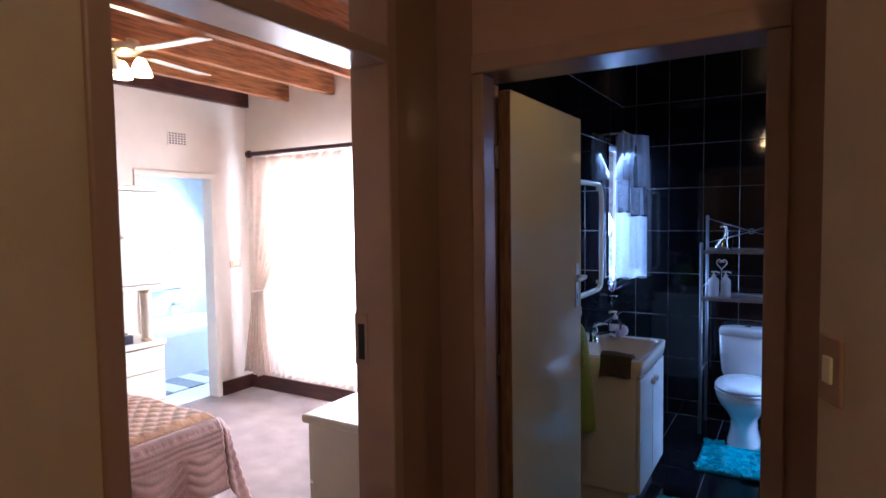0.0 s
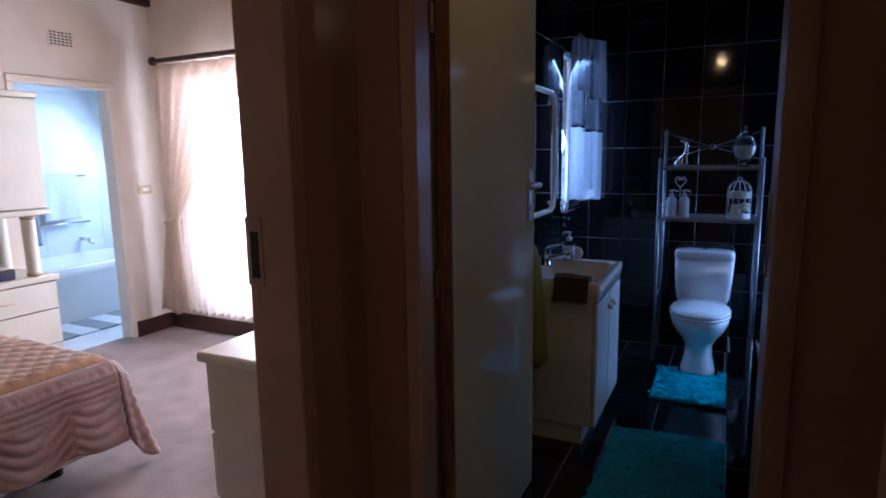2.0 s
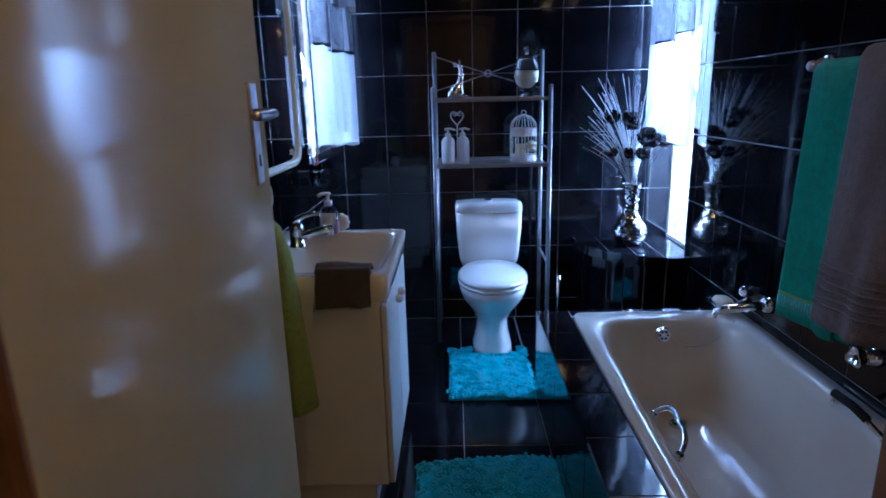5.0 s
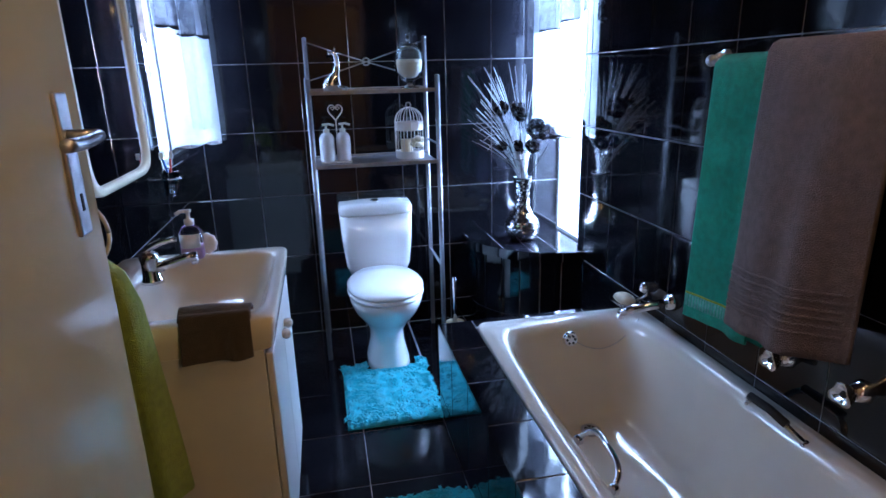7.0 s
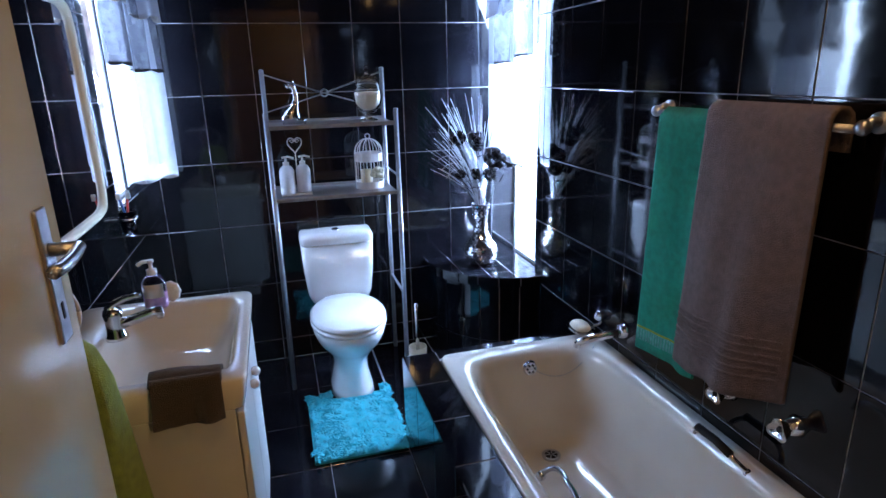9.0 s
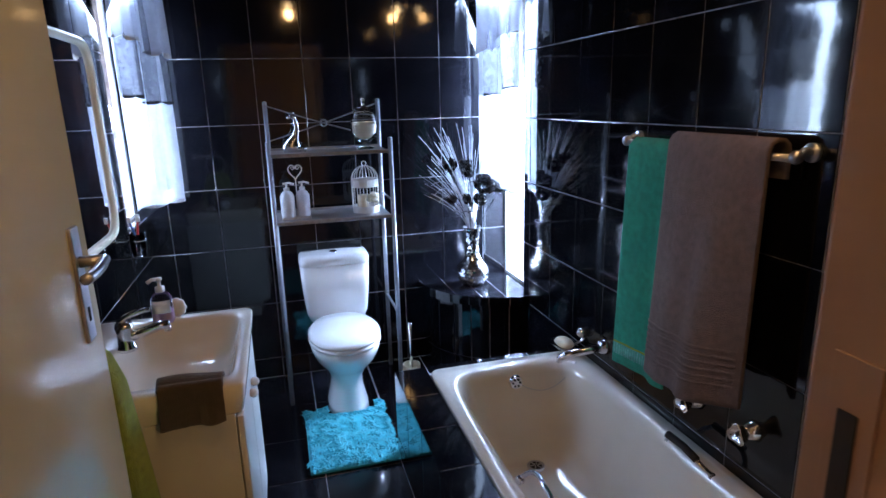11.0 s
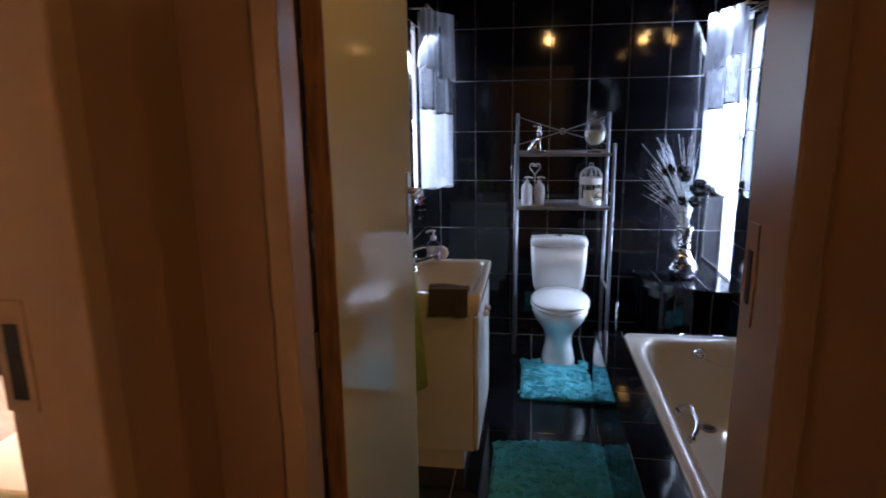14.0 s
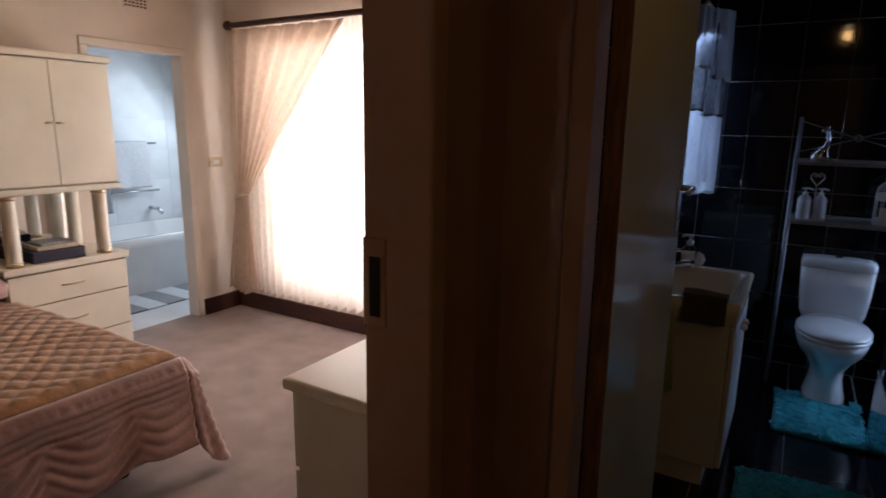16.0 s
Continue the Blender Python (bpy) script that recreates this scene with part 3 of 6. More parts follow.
# top tiles, clipped to the quarter circle
step = 0.125
for ix in range(5):
    for iy in range(5):
        x1, y1 = CX - ix * step - 0.003, CY - iy * step - 0.003
        x0, y0 = x1 - step + 0.005, y1 - step + 0.005
        pts = []
        for u in range(24):
            t = u / 6
            p = [(x1 - (x1 - x0) * t, y1), (x0, y1 - (y1 - y0) * (t - 1)), (x0 + (x1 - x0) * (t - 2), y0), (x1, y0 + (y1 - y0) * (t - 3))][int(t)]
            q = Vector((p[0] - CX, p[1] - CY))
            if q.length > CR - 0.004:
                q = q.normalized() * (CR - 0.004)
            pts.append((CX + q.x, CY + q.y))
        if math.hypot(x1 - CX, y1 - CY) > CR - 0.02:
            continue
        clean = [pts[0]]
        for p in pts[1:]:
            if math.hypot(p[0] - clean[-1][0], p[1] - clean[-1][1]) > 1e-4:
                clean.append(p)
        part("tile", rings([[(x, y, SH - 0.008) for x, y in clean], [(x, y, SH) for x, y in clean]]), BLACK_TILE, corner_shelf)

TZ, TX0, TX1, TY0, TY1 = 0.405, 0.385, 1.095, 2.50, 4.165
surround = thing("bath_surround", (0.3, 3.3, 0), "black tiled surround boxing in the bath", "bath surround", kind="structure")
part("side_panel", box(0.2462, 0.3755, BY0, 4.2295, 0.0, TZ - 0.0022), GROUT, surround)
part("end_panel", box(0.376, BX1, 4.150, 4.2295, 0.0, TZ - 0.0022), GROUT, surround)
part("near_ledge", box(0.375, BX1, BY0, 2.49, 0.0, TZ - 0.008), GROUT, surround)
y = 4.232
while y > BY0:
    y0 = max(BY0, y - 0.25)
    for z0, z1 in ((0.0, 0.10), (0.10, TZ)):
        part("tile", box(0.244, 0.2515, y0 + 0.0025, y - 0.002, z0 + 0.0015, z1 - (0.0015 if z0 == 0.0 else 0.0085), 0.0012, seg=1), BLACK_TILE, surround)
    part("tile", box(0.2445, 0.383, y0 + 0.0025, y - 0.002, TZ - 0.008, TZ, 0.0012, seg=1), BLACK_TILE, surround)
    y = y0
for i in range(3):
    x0 = 0.385 + i * 0.24
    part("tile", box(x0 + 0.002, min(BX1 - 0.002, x0 + 0.238), 4.168, 4.232, TZ - 0.008, TZ, 0.0012, seg=1), BLACK_TILE, surround)
    for z0, z1 in ((0.0, 0.10), (0.10, TZ)):
        part("tile", box(x0 + 0.002, min(BX1 - 0.002, x0 + 0.238), 4.2255, 4.232, z0 + 0.0015, z1 - 0.0015), BLACK_TILE, surround)
    part("tile", box(x0 + 0.002, min(BX1 - 0.002, x0 + 0.238), BY0 + 0.01, 2.496, TZ - 0.008, TZ), BLACK_TILE, surround)

# ---- bathtub ----
bathtub = thing("bathtub", (0.74, 3.33, 0), "ivory enamel bathtub set in black tiles", "bathtub")
cx, cy = (TX0 + TX1) / 2, (TY0 + TY1) / 2
hx, hy = (TX1 - TX0) / 2, (TY1 - TY0) / 2
N = 64


def tub_ring(rx, ry, z, power, dy=0.0):
    return oval(cx, cy + dy, z, rx, ry, power, N)


part("shell", rings([tub_ring(hx - 0.004, hy - 0.004, TZ - 0.012, 40), tub_ring(hx, hy, TZ + 0.006, 40), tub_ring(hx - 0.004, hy - 0.004, TZ + 0.016, 30),
                     tub_ring(hx - 0.045, hy - 0.06, TZ + 0.014, 9), tub_ring(hx - 0.065, hy - 0.085, TZ + 0.006, 7), tub_ring(hx - 0.078, hy - 0.10, TZ - 0.025, 6.5),
                     tub_ring(hx - 0.095, hy - 0.13, TZ - 0.12, 6), tub_ring(hx - 0.115, hy - 0.17, TZ - 0.25, 5.5), tub_ring(hx - 0.135, hy - 0.21, TZ - 0.33, 5),
                     tub_ring(hx - 0.165, hy - 0.24, TZ - 0.360, 5), tub_ring(0.06, 0.35, TZ - 0.368, 3)], open_first=True), ENAMEL, bathtub, soft=True)
drain = part("drain", lathe([(0.0, TZ - 0.367), (0.034, TZ - 0.367), (0.038, TZ - 0.352), (0.030, TZ - 0.349), (0.024, TZ - 0.354), (0.0, TZ - 0.354)], 0.765, 3.885, 20), STEEL, bathtub, "chrome bath drain", soft=True)
part("strainer_bowl", lathe([(0.0, TZ - 0.3535), (0.025, TZ - 0.3535), (0.025, TZ - 0.3505), (0.0, TZ - 0.3505)], 0.765, 3.885, 16), DARK, drain)
for k in range(6):
    a = k * math.pi / 3
    part("strainer_bar", tube([(0.765 + 0.006 * math.cos(a), 3.885 + 0.006 * math.sin(a), TZ - 0.349), (0.765 + 0.026 * math.cos(a), 3.885 + 0.026 * math.sin(a), TZ - 0.349)], 0.0022, 5), STEEL, drain)
oy, oz = TY1 - 0.122, TZ - 0.042
bm = bmesh.new()
bmesh.ops.create_cone(bm, cap_ends=True, segments=20, radius1=0.032, radius2=0.026, depth=0.012, matrix=Matrix.Translation((0.74, oy, oz)) @ Euler((radians(82), 0, 0)).to_matrix().to_4x4())
over = part("overflow", bm, CHROME, bathtub, "chrome overflow rose", soft=False)
for k in range(6):
    a = k * math.pi / 3
    part("hole", ball((0.74 + 0.016 * math.cos(a), oy - 0.008, oz + 0.016 * math.sin(a)), 0.005, seg=8), DARK, over)
part("chain", tube(arc((0.76, oy - 0.01, oz - 0.01), (0.90, oy - 0.03, TZ - 0.15), (1.02, 4.03, TZ + 0.02), 14), 0.0022, 5), STEEL, bathtub, "thin bead chain")


def grab(x, lean, lift, grip):
    z = TZ + lift
    bm = tube(arc((x, 3.41, z - 0.035), (x + lean * 0.05, 3.40, z + 0.02), (x + lean * 0.03, 3.30, z + 0.012), 8)
              + arc((x + lean * 0.03, 3.30, z + 0.012), (x + lean * 0.04, 3.215, z + 0.004), (x, 3.195, z - 0.035), 8)[1:], 0.0085, 10)
    g = part("grab_handle", bm, CHROME, bathtub, "curved chrome grab handle", soft=True)
    for yy in (3.41, 3.195):
        part("collar", ball((x, yy, z - 0.038), 0.016, seg=10), CHROME, g, soft=True)
    if grip:
        part("grip", tube([(x + lean * 0.034, 3.375, z + 0.013), (x + lean * 0.031, 3.30, z + 0.0135), (x + lean * 0.033, 3.235, z + 0.007)], 0.0125, 12), DARK, g, "dark ribbed grip", soft=True)


grab(TX0 + 0.105, 1, 0.0, False)
grab(TX1 - 0.055, -1, 0.035, True)

# taps on the wall over the bath
spout = thing("bath_spout", (BX1, 3.95, 0.50), "chrome bath spout on the tiled wall", "bath tap")
part("body", tube([(BX1, 3.93, 0.525), (1.03, 3.935, 0.52), (0.95, 3.95, 0.505), (0.90, 3.965, 0.488)], 0.019, 14, taper=0.8), CHROME, spout, soft=True)
part("flange", tube([(BX1, 3.93, 0.525), (BX1 - 0.012, 3.93, 0.525), (BX1 - 0.03, 3.93, 0.525)], 0.036, 20, taper=0.7), CHROME, spout, soft=True)
part("outlet", tube([(0.905, 3.963, 0.488), (0.903, 3.964, 0.468)], 0.014, 12), CHROME, spout)
for yy, zz in ((3.355, 0.575), (3.115, 0.600)):
    tap = thing("bath_tap", (BX1, yy, zz), "chrome bath tap with a three-lobed head", "bath tap", "wall taps over the bath")
    part("flange", tube([(BX1, yy, zz), (BX1 - 0.01, yy, zz), (BX1 - 0.032, yy, zz)], 0.034, 20, taper=0.6), CHROME, tap, soft=True)
    # three-lobed head, flaring outwards and hollowed at its face
    lobes = []
    for depth, size in ((-0.028, 0.013), (-0.040, 0.016), (-0.062, 0.026), (-0.072, 0.029), (-0.068, 0.021), (-0.060, 0.008)):
        lobes.append([(BX1 + depth, yy + size * (1 + 0.22 * math.cos(3 * q)) * math.sin(q), zz + size * (1 + 0.22 * math.cos(3 * q)) * math.cos(q)) for q in np.linspace(0, 2 * math.pi, 37)[:-1]])
    head_ob = part("knob", rings(lobes), CHROME, tap, soft=True)
    part("disc", tube([(BX1 - 0.060, yy, zz), (BX1 - 0.0655, yy, zz)], 0.007, 12), DARK, head_ob)
dish = thing("soap_dish", (1.06, 4.13, 0.47), "chrome wire soap dish on the tiled wall", "soap dish")
for k in (0, 1):
    part("wire", tube([(1.02 + (0.055 - 0.012 * k) * math.cos(q), 4.15 + (0.075 - 0.012 * k) * math.sin(q), 0.462 - 0.012 * k) for q in np.linspace(0, 2 * math.pi, 25)], 0.0028, 6), CHROME, dish)
part("arm", tube([(1.065, 4.13, 0.46), (BX1 - 0.012, 4.10, 0.49), (BX1, 4.10, 0.505)], 0.006, 8), CHROME, dish, soft=True)
part("mount", ball((BX1 - 0.02, 4.10, 0.525), 0.024), CHROME, dish, soft=True)
soap = tagged(part("soap_bar", rings([oval(1.02, 4.15, 0.455, 0.032, 0.048, 2.6), oval(1.02, 4.15, 0.465, 0.038, 0.055, 2.6), oval(1.02, 4.15, 0.478, 0.03, 0.045, 2.6), oval(1.02, 4.15, 0.482, 0.01, 0.02, 2.2)]), SOAP, soft=True), "cream bar of soap in the wire dish", "soap")

# ---- toilet ----
toilet = thing("toilet", (0.085, 4.80, 0), "white porcelain close-coupled toilet with closed lid", "toilet")
tx = 0.083
part("bowl", rings([oval(tx, 4.80, 0.0, 0.108, 0.175, 2.6), oval(tx, 4.80, 0.03, 0.104, 0.170, 2.5), oval(tx, 4.80, 0.12, 0.084, 0.140, 2.3), oval(tx, 4.79, 0.19, 0.085, 0.145, 2.2),
                    oval(tx, 4.775, 0.25, 0.118, 0.190, 2.1), oval(tx, 4.755, 0.31, 0.158, 0.235, 2.1), oval(tx, 4.742, 0.355, 0.172, 0.248, 2.15), oval(tx, 4.738, 0.385, 0.176, 0.250, 2.2), oval(tx, 4.738, 0.392, 0.170, 0.244, 2.2)]), PORCELAIN, toilet, soft=True)
part("back_deck", box(tx - 0.10, tx + 0.10, 4.88, 5.20, 0.22, 0.375, 0.03, seg=3), PORCELAIN, toilet, soft=True)
seat = part("seat", rings([oval(tx, 4.735, 0.394, 0.176, 0.246, 2.2, 40), oval(tx, 4.735, 0.398, 0.182, 0.251, 2.2, 40), oval(tx, 4.735, 0.408, 0.182, 0.251, 2.2, 40), oval(tx, 4.735, 0.412, 0.176, 0.246, 2.2, 40)]), PORCELAIN, toilet, soft=True)
part("lid", rings([oval(tx, 4.737, 0.416, 0.174, 0.244, 2.2, 40), oval(tx, 4.737, 0.420, 0.181, 0.250, 2.2, 40), oval(tx, 4.737, 0.430, 0.180, 0.249, 2.2, 40), oval(tx, 4.737, 0.440, 0.165, 0.232, 2.2, 40), oval(tx, 4.737, 0.444, 0.08, 0.12, 2.1, 40)]), PORCELAIN, toilet, "closed white seat lid", soft=True)
for k in (-0.07, 0.07):
    part("seat_hinge", tube([(tx + k - 0.02, 4.972, 0.42), (tx + k + 0.02, 4.972, 0.42)], 0.012, 10), PORCELAIN, toilet, soft=True)
ty = 5.095
part("cistern", rings([oval(tx, ty + 0.01, 0.375, 0.135, 0.065, 5, 40), oval(tx, ty, 0.385, 0.152, 0.082, 6, 40), oval(tx, ty, 0.43, 0.168, 0.094, 6, 40), oval(tx, ty, 0.55, 0.180, 0.100, 7, 40), oval(tx, ty, 0.70, 0.187, 0.104, 7, 40)]), PORCELAIN, toilet, soft=True)
lid2 = part("cistern_lid", rings([oval(tx, ty, 0.702, 0.186, 0.104, 7, 40), oval(tx, ty, 0.706, 0.190, 0.108, 6, 40), oval(tx, ty, 0.735, 0.190, 0.108, 6, 40), oval(tx, ty, 0.752, 0.182, 0.100, 5, 40), oval(tx, ty, 0.758, 0.12, 0.06, 3, 40)]), PORCELAIN, toilet, soft=True)
part("flush_button", lathe([(0.020, 0.755), (0.021, 0.763), (0.016, 0.766), (0.0, 0.766)], tx, ty - 0.01, 20), CHROME, lid2, "chrome flush button", soft=True)

# ---- rack over the toilet ----
rack = thing("toilet_rack", (0.09, 5.0, 0), "silver metal rack with two shelves standing over the toilet", "shelf rack")
for x in (-0.205, 0.388):
    part("front_post", tube([(x, 4.845, 0.0), (x, 4.845, 1.375)], 0.0115, 12), RACK, rack, soft=True)
    part("rear_post", tube([(x, 5.17, 0.0), (x, 5.17, 1.565)], 0.0115, 12), RACK, rack, soft=True)
    for z in (1.375, ):
        part("cap", ball((x, 4.845, z), 0.0125, seg=10, squash=0.6), RACK, rack, soft=True)
    part("cap", ball((x, 5.17, 1.565), 0.0125, seg=10, squash=0.6), RACK, rack, soft=True)
    part("side_rung", tube([(x, 4.845, 0.45), (x, 5.17, 0.45)], 0.007, 8), RACK, rack)
    part("side_rung", tube([(x, 4.845, 1.06), (x, 5.17, 1.06)], 0.005, 8), RACK, rack)
for z in (0.985, 1.318):
    sh = part("shelf", box(-0.195, 0.378, 4.855, 5.16, z - 0.004, z - 0.001), RACK, rack, "perforated silver shelf")
    part("front_rail", box(-0.205, 0.388, 4.838, 4.854, z - 0.014, z + 0.004, 0.003), RACK, sh)
    part("rear_rail", box(-0.205, 0.388, 5.161, 5.177, z - 0.014, z + 0.010, 0.003), RACK, sh)
for a, b in ((1.55, 1.365), (1.365, 1.55)):
    part("cross_wire", tube(arc((-0.205, 5.17, a), (0.09, 5.168, (a + b) / 2 - 0.012), (0.388, 5.17, b), 8), 0.003, 6), RACK, rack)
part("ring", tube([(0.09 + 0.017 * math.cos(q), 5.162, 1.452 + 0.017 * math.sin(q)) for q in np.linspace(0, 2 * math.pi, 19)], 0.004, 6), RACK, rack)

# ornaments on the rack
S1, S2 = 1.3185, 0.9855
gx, gy = -0.085, 5.0
bm = rings([oval(gx, gy, S1 - 0.001, 0.045, 0.028), oval(gx - 0.005, gy, S1 + 0.03, 0.046, 0.03), oval(gx + 0.002, gy, S1 + 0.06, 0.032, 0.024), oval(gx + 0.018, gy, S1 + 0.085, 0.018, 0.015),
            oval(gx + 0.026, gy, S1 + 0.12, 0.012, 0.011), oval(gx + 0.022, gy, S1 + 0.155, 0.011, 0.010), oval(gx + 0.012, gy, S1 + 0.175, 0.016, 0.010), oval(gx + 0.002, gy, S1 + 0.186, 0.010, 0.007)])
ball((gx - 0.008, gy, S1 + 0.172), 0.010, bm, 10)
for s in (-1, 1):
    tube([(gx + 0.018, gy + 0.004 * s, S1 + 0.18), (gx + 0.020, gy + 0.006 * s, S1 + 0.202)], 0.0035, 6, bm)
tube([(gx + 0.02, gy - 0.015, S1 + 0.02), (gx + 0.065, gy - 0.02, S1 + 0.008)], 0.011, 8, bm)
tube([(gx + 0.02, gy + 0.015, S1 + 0.02), (gx + 0.065, gy + 0.02, S1 + 0.008)], 0.011, 8, bm)
tagged(part("giraffe_figurine", bm, CHROME, soft=True), "silver sitting giraffe figurine on the rack", "figurine")
jar = thing("candle_jar", (0.283, 5.0, S1), "clear glass footed jar holding a cream candle", "jar")
part("bowl", lathe([(0.0, S1), (0.045, S1), (0.045, S1 + 0.006), (0.016, S1 + 0.014), (0.014, S1 + 0.03), (0.04, S1 + 0.042), (0.066, S1 + 0.08), (0.072, S1 + 0.115), (0.064, S1 + 0.16), (0.052, S1 + 0.185), (0.054, S1 + 0.19),
                    (0.050, S1 + 0.188), (0.061, S1 + 0.16), (0.069, S1 + 0.115), (0.062, S1 + 0.08), (0.03, S1 + 0.045), (0.0, S1 + 0.042)], 0.283, 5.0, 28), CLEAR, jar, soft=True)
jl = part("lid", lathe([(0.055, S1 + 0.191), (0.055, S1 + 0.198), (0.035, S1 + 0.208), (0.012, S1 + 0.216), (0.008, S1 + 0.23), (0.014, S1 + 0.242), (0.012, S1 + 0.252), (0.0, S1 + 0.258)], 0.283, 5.0, 24), CLEAR, jar, "clear glass lid with knob", soft=True)
part("candle", lathe([(0.0, S1 + 0.05), (0.035, S1 + 0.052), (0.056, S1 + 0.08), (0.062, S1 + 0.115), (0.060, S1 + 0.135), (0.0, S1 + 0.133)], 0.283, 5.0, 24), CANDLE, jar, soft=True)
cage = thing("birdcage_ornament", (0.27, 5.0, S2), "small white wire birdcage ornament with a silk flower", "ornament")
gx, gy, R = 0.27, 5.0, 0.070
part("base", lathe([(0.0, S2), (R, S2), (R, S2 + 0.035), (R - 0.003, S2 + 0.035), (R - 0.003, S2 + 0.006), (0.0, S2 + 0.006)], gx, gy, 28), WHITE_METAL, cage)
part("band", lathe([(R, S2 + 0.135), (R, S2 + 0.175), (R - 0.003, S2 + 0.175), (R - 0.003, S2 + 0.135)], gx, gy, 28), WHITE_METAL, cage)
for k in range(12):
    a = k * math.pi / 6
    c, s = math.cos(a), math.sin(a)
    pts = [(gx + R * c, gy + R * s, S2 + 0.03), (gx + R * c, gy + R * s, S2 + 0.175)] + [(gx + R * math.cos(q) * c, gy + R * math.cos(q) * s, S2 + 0.175 + 0.07 * math.sin(q)) for q in np.linspace(0.2, 1.5, 6)]
    part("wire", tube(pts, 0.0022, 5), WHITE_METAL, cage)
part("hanging_ring", tube([(gx + 0.012 * math.cos(q), gy, S2 + 0.256 + 0.012 * math.sin(q)) for q in np.linspace(0, 2 * math.pi, 13)], 0.0025, 6), WHITE_METAL, cage)
bm = bmesh.new()
rr = random.Random(4)
for k in range(14):
    a, b = rr.uniform(0, 6.3), rr.uniform(-0.6, 1.2)
    ball((gx + 0.03 + 0.022 * math.cos(a), gy - 0.055 + 0.01 * math.sin(a), S2 + 0.075 + 0.022 * b), 0.016, bm, 8, 0.8)
part("silk_flower", bm, FLOWER, cage, "cream silk flower", soft=True)
part("inner_candle", lathe([(0.0, S2 + 0.006), (0.03, S2 + 0.006), (0.03, S2 + 0.09), (0.0, S2 + 0.09)], gx - 0.015, gy, 16), CANDLE, cage)
caddy = thing("soap_caddy", (-0.10, 4.95, S2), "white wire caddy with a heart shaped handle", "caddy")
gx, gy = -0.098, 4.95
part("tray", box(gx - 0.07, gx + 0.075, gy - 0.035, gy + 0.035, S2, S2 + 0.008, 0.002), WHITE_METAL, caddy)
hp = []
for q in np.linspace(0, 2 * math.pi, 31):
    hp.append((gx + 0.012 + 0.0022 * 16 * math.sin(q) ** 3 * 0.95, gy + 0.02, S2 + 0.238 + 0.0026 * (13 * math.cos(q) - 5 * math.cos(2 * q) - 2 * math.cos(3 * q) - math.cos(4 * q))))
part("heart", tube(hp, 0.003, 6), WHITE_METAL, caddy)
for s in (-1, 1):
    part("scroll", tube([(gx + 0.012 + s * (0.012 + 0.010 * math.cos(q) * (1 - q / 9)), gy + 0.02, S2 + 0.252 + 0.010 * math.sin(q) * (1 - q / 9)) for q in np.linspace(0, 6.5, 16)], 0.002, 5), WHITE_METAL, caddy)
part("stem", tube([(gx + 0.012, gy + 0.02, S2 + 0.008), (gx + 0.012, gy + 0.02, S2 + 0.20)], 0.003, 6), WHITE_METAL, caddy)


def pump_bottle(name, x, y, z, r, h, body_mat, label, square=2.0, liquid=None):
    e = thing(name, (x, y, z), label, "bottle")
    part("body", rings([oval(x, y, z, r * 0.95, r * 0.95, square), oval(x, y, z + 0.006, r, r, square), oval(x, y, z + h * 0.62, r, r, square), oval(x, y, z + h * 0.72, r * 0.75, r * 0.75), oval(x, y, z + h * 0.78, r * 0.36, r * 0.36)]), body_mat, e, soft=True)
    if liquid:
        part("label_band", rings([oval(x, y, z + 0.012, r * 1.01, r * 1.01, square), oval(x, y, z + h * 0.5, r * 1.01, r * 1.01, square)], closed_ends=False), liquid, e, "printed bottle label", soft=True)
    pmp = part("pump", lathe([(r * 0.40, z + h * 0.77), (r * 0.42, z + h * 0.86), (r * 0.15, z + h * 0.88), (r * 0.15, z + h * 0.96), (0.0, z + h * 0.97)], x, y, 14), PLASTIC_WHITE, e, "white pump", soft=True)
    part("nozzle", tube([(x - r * 0.5, y, z + h * 0.98), (x + r * 0.35, y, z + h), (x + r * 1.05, y - r * 0.2, z + h * 0.96)], r * 0.16, 8), PLASTIC_WHITE, pmp)
    return e


pump_bottle("lotion_bottle", -0.135, 4.95, S2 + 0.008, 0.036, 0.175, LOTION, "clear pump bottle of white lotion in the caddy", liquid=LOTION)
pump_bottle("lotion_bottle", -0.058, 4.962, S2 + 0.008, 0.034, 0.175, LOTION, "clear pump bottle with printed label in the caddy", liquid=LOTION)


# ---- basin cabinet ----
VX0, VX1, VY0, VY1, VZ = BX0 + 0.012, -0.305, 3.44, 4.10, 0.82
vanity = thing("vanity_cabinet", (-0.58, 3.77, 0), "white cabinet with two doors under the basin", "cabinet")
part("body", box(VX0, VX1 - 0.035, VY0 + 0.030, VY1 - 0.030, 0.10, VZ - 0.17, 0.002), MELAMINE, vanity)
for a, b in ((VY0 + 0.012, VY0 + 0.0295), (VY1 - 0.0295, VY1 - 0.012)):
    part("end_panel", box(VX0, VX1 - 0.035, a, b, 0.10, VZ - 0.089, 0.002), MELAMINE, vanity)
part("plinth", box(VX0, VX1 - 0.08, VY0 + 0.03, VY1 - 0.03, 0.0, 0.10), MELAMINE, vanity)
for i in (0, 1):
    y0 = VY0 + 0.014 + i * 0.318
    d = part("door", box(VX1 - 0.033, VX1 - 0.014, y0, y0 + 0.313, 0.105, VZ - 0.10, 0.004), MELAMINE, vanity)
    part("knob", ball((VX1 - 0.002, y0 + (0.275 if i == 0 else 0.04), VZ - 0.17), 0.016, seg=12), PORCELAIN, d, "round white knob", soft=True)
basin = thing("basin", (-0.58, 3.77, VZ - 0.09), "ivory ceramic basin top on the cabinet", "basin")
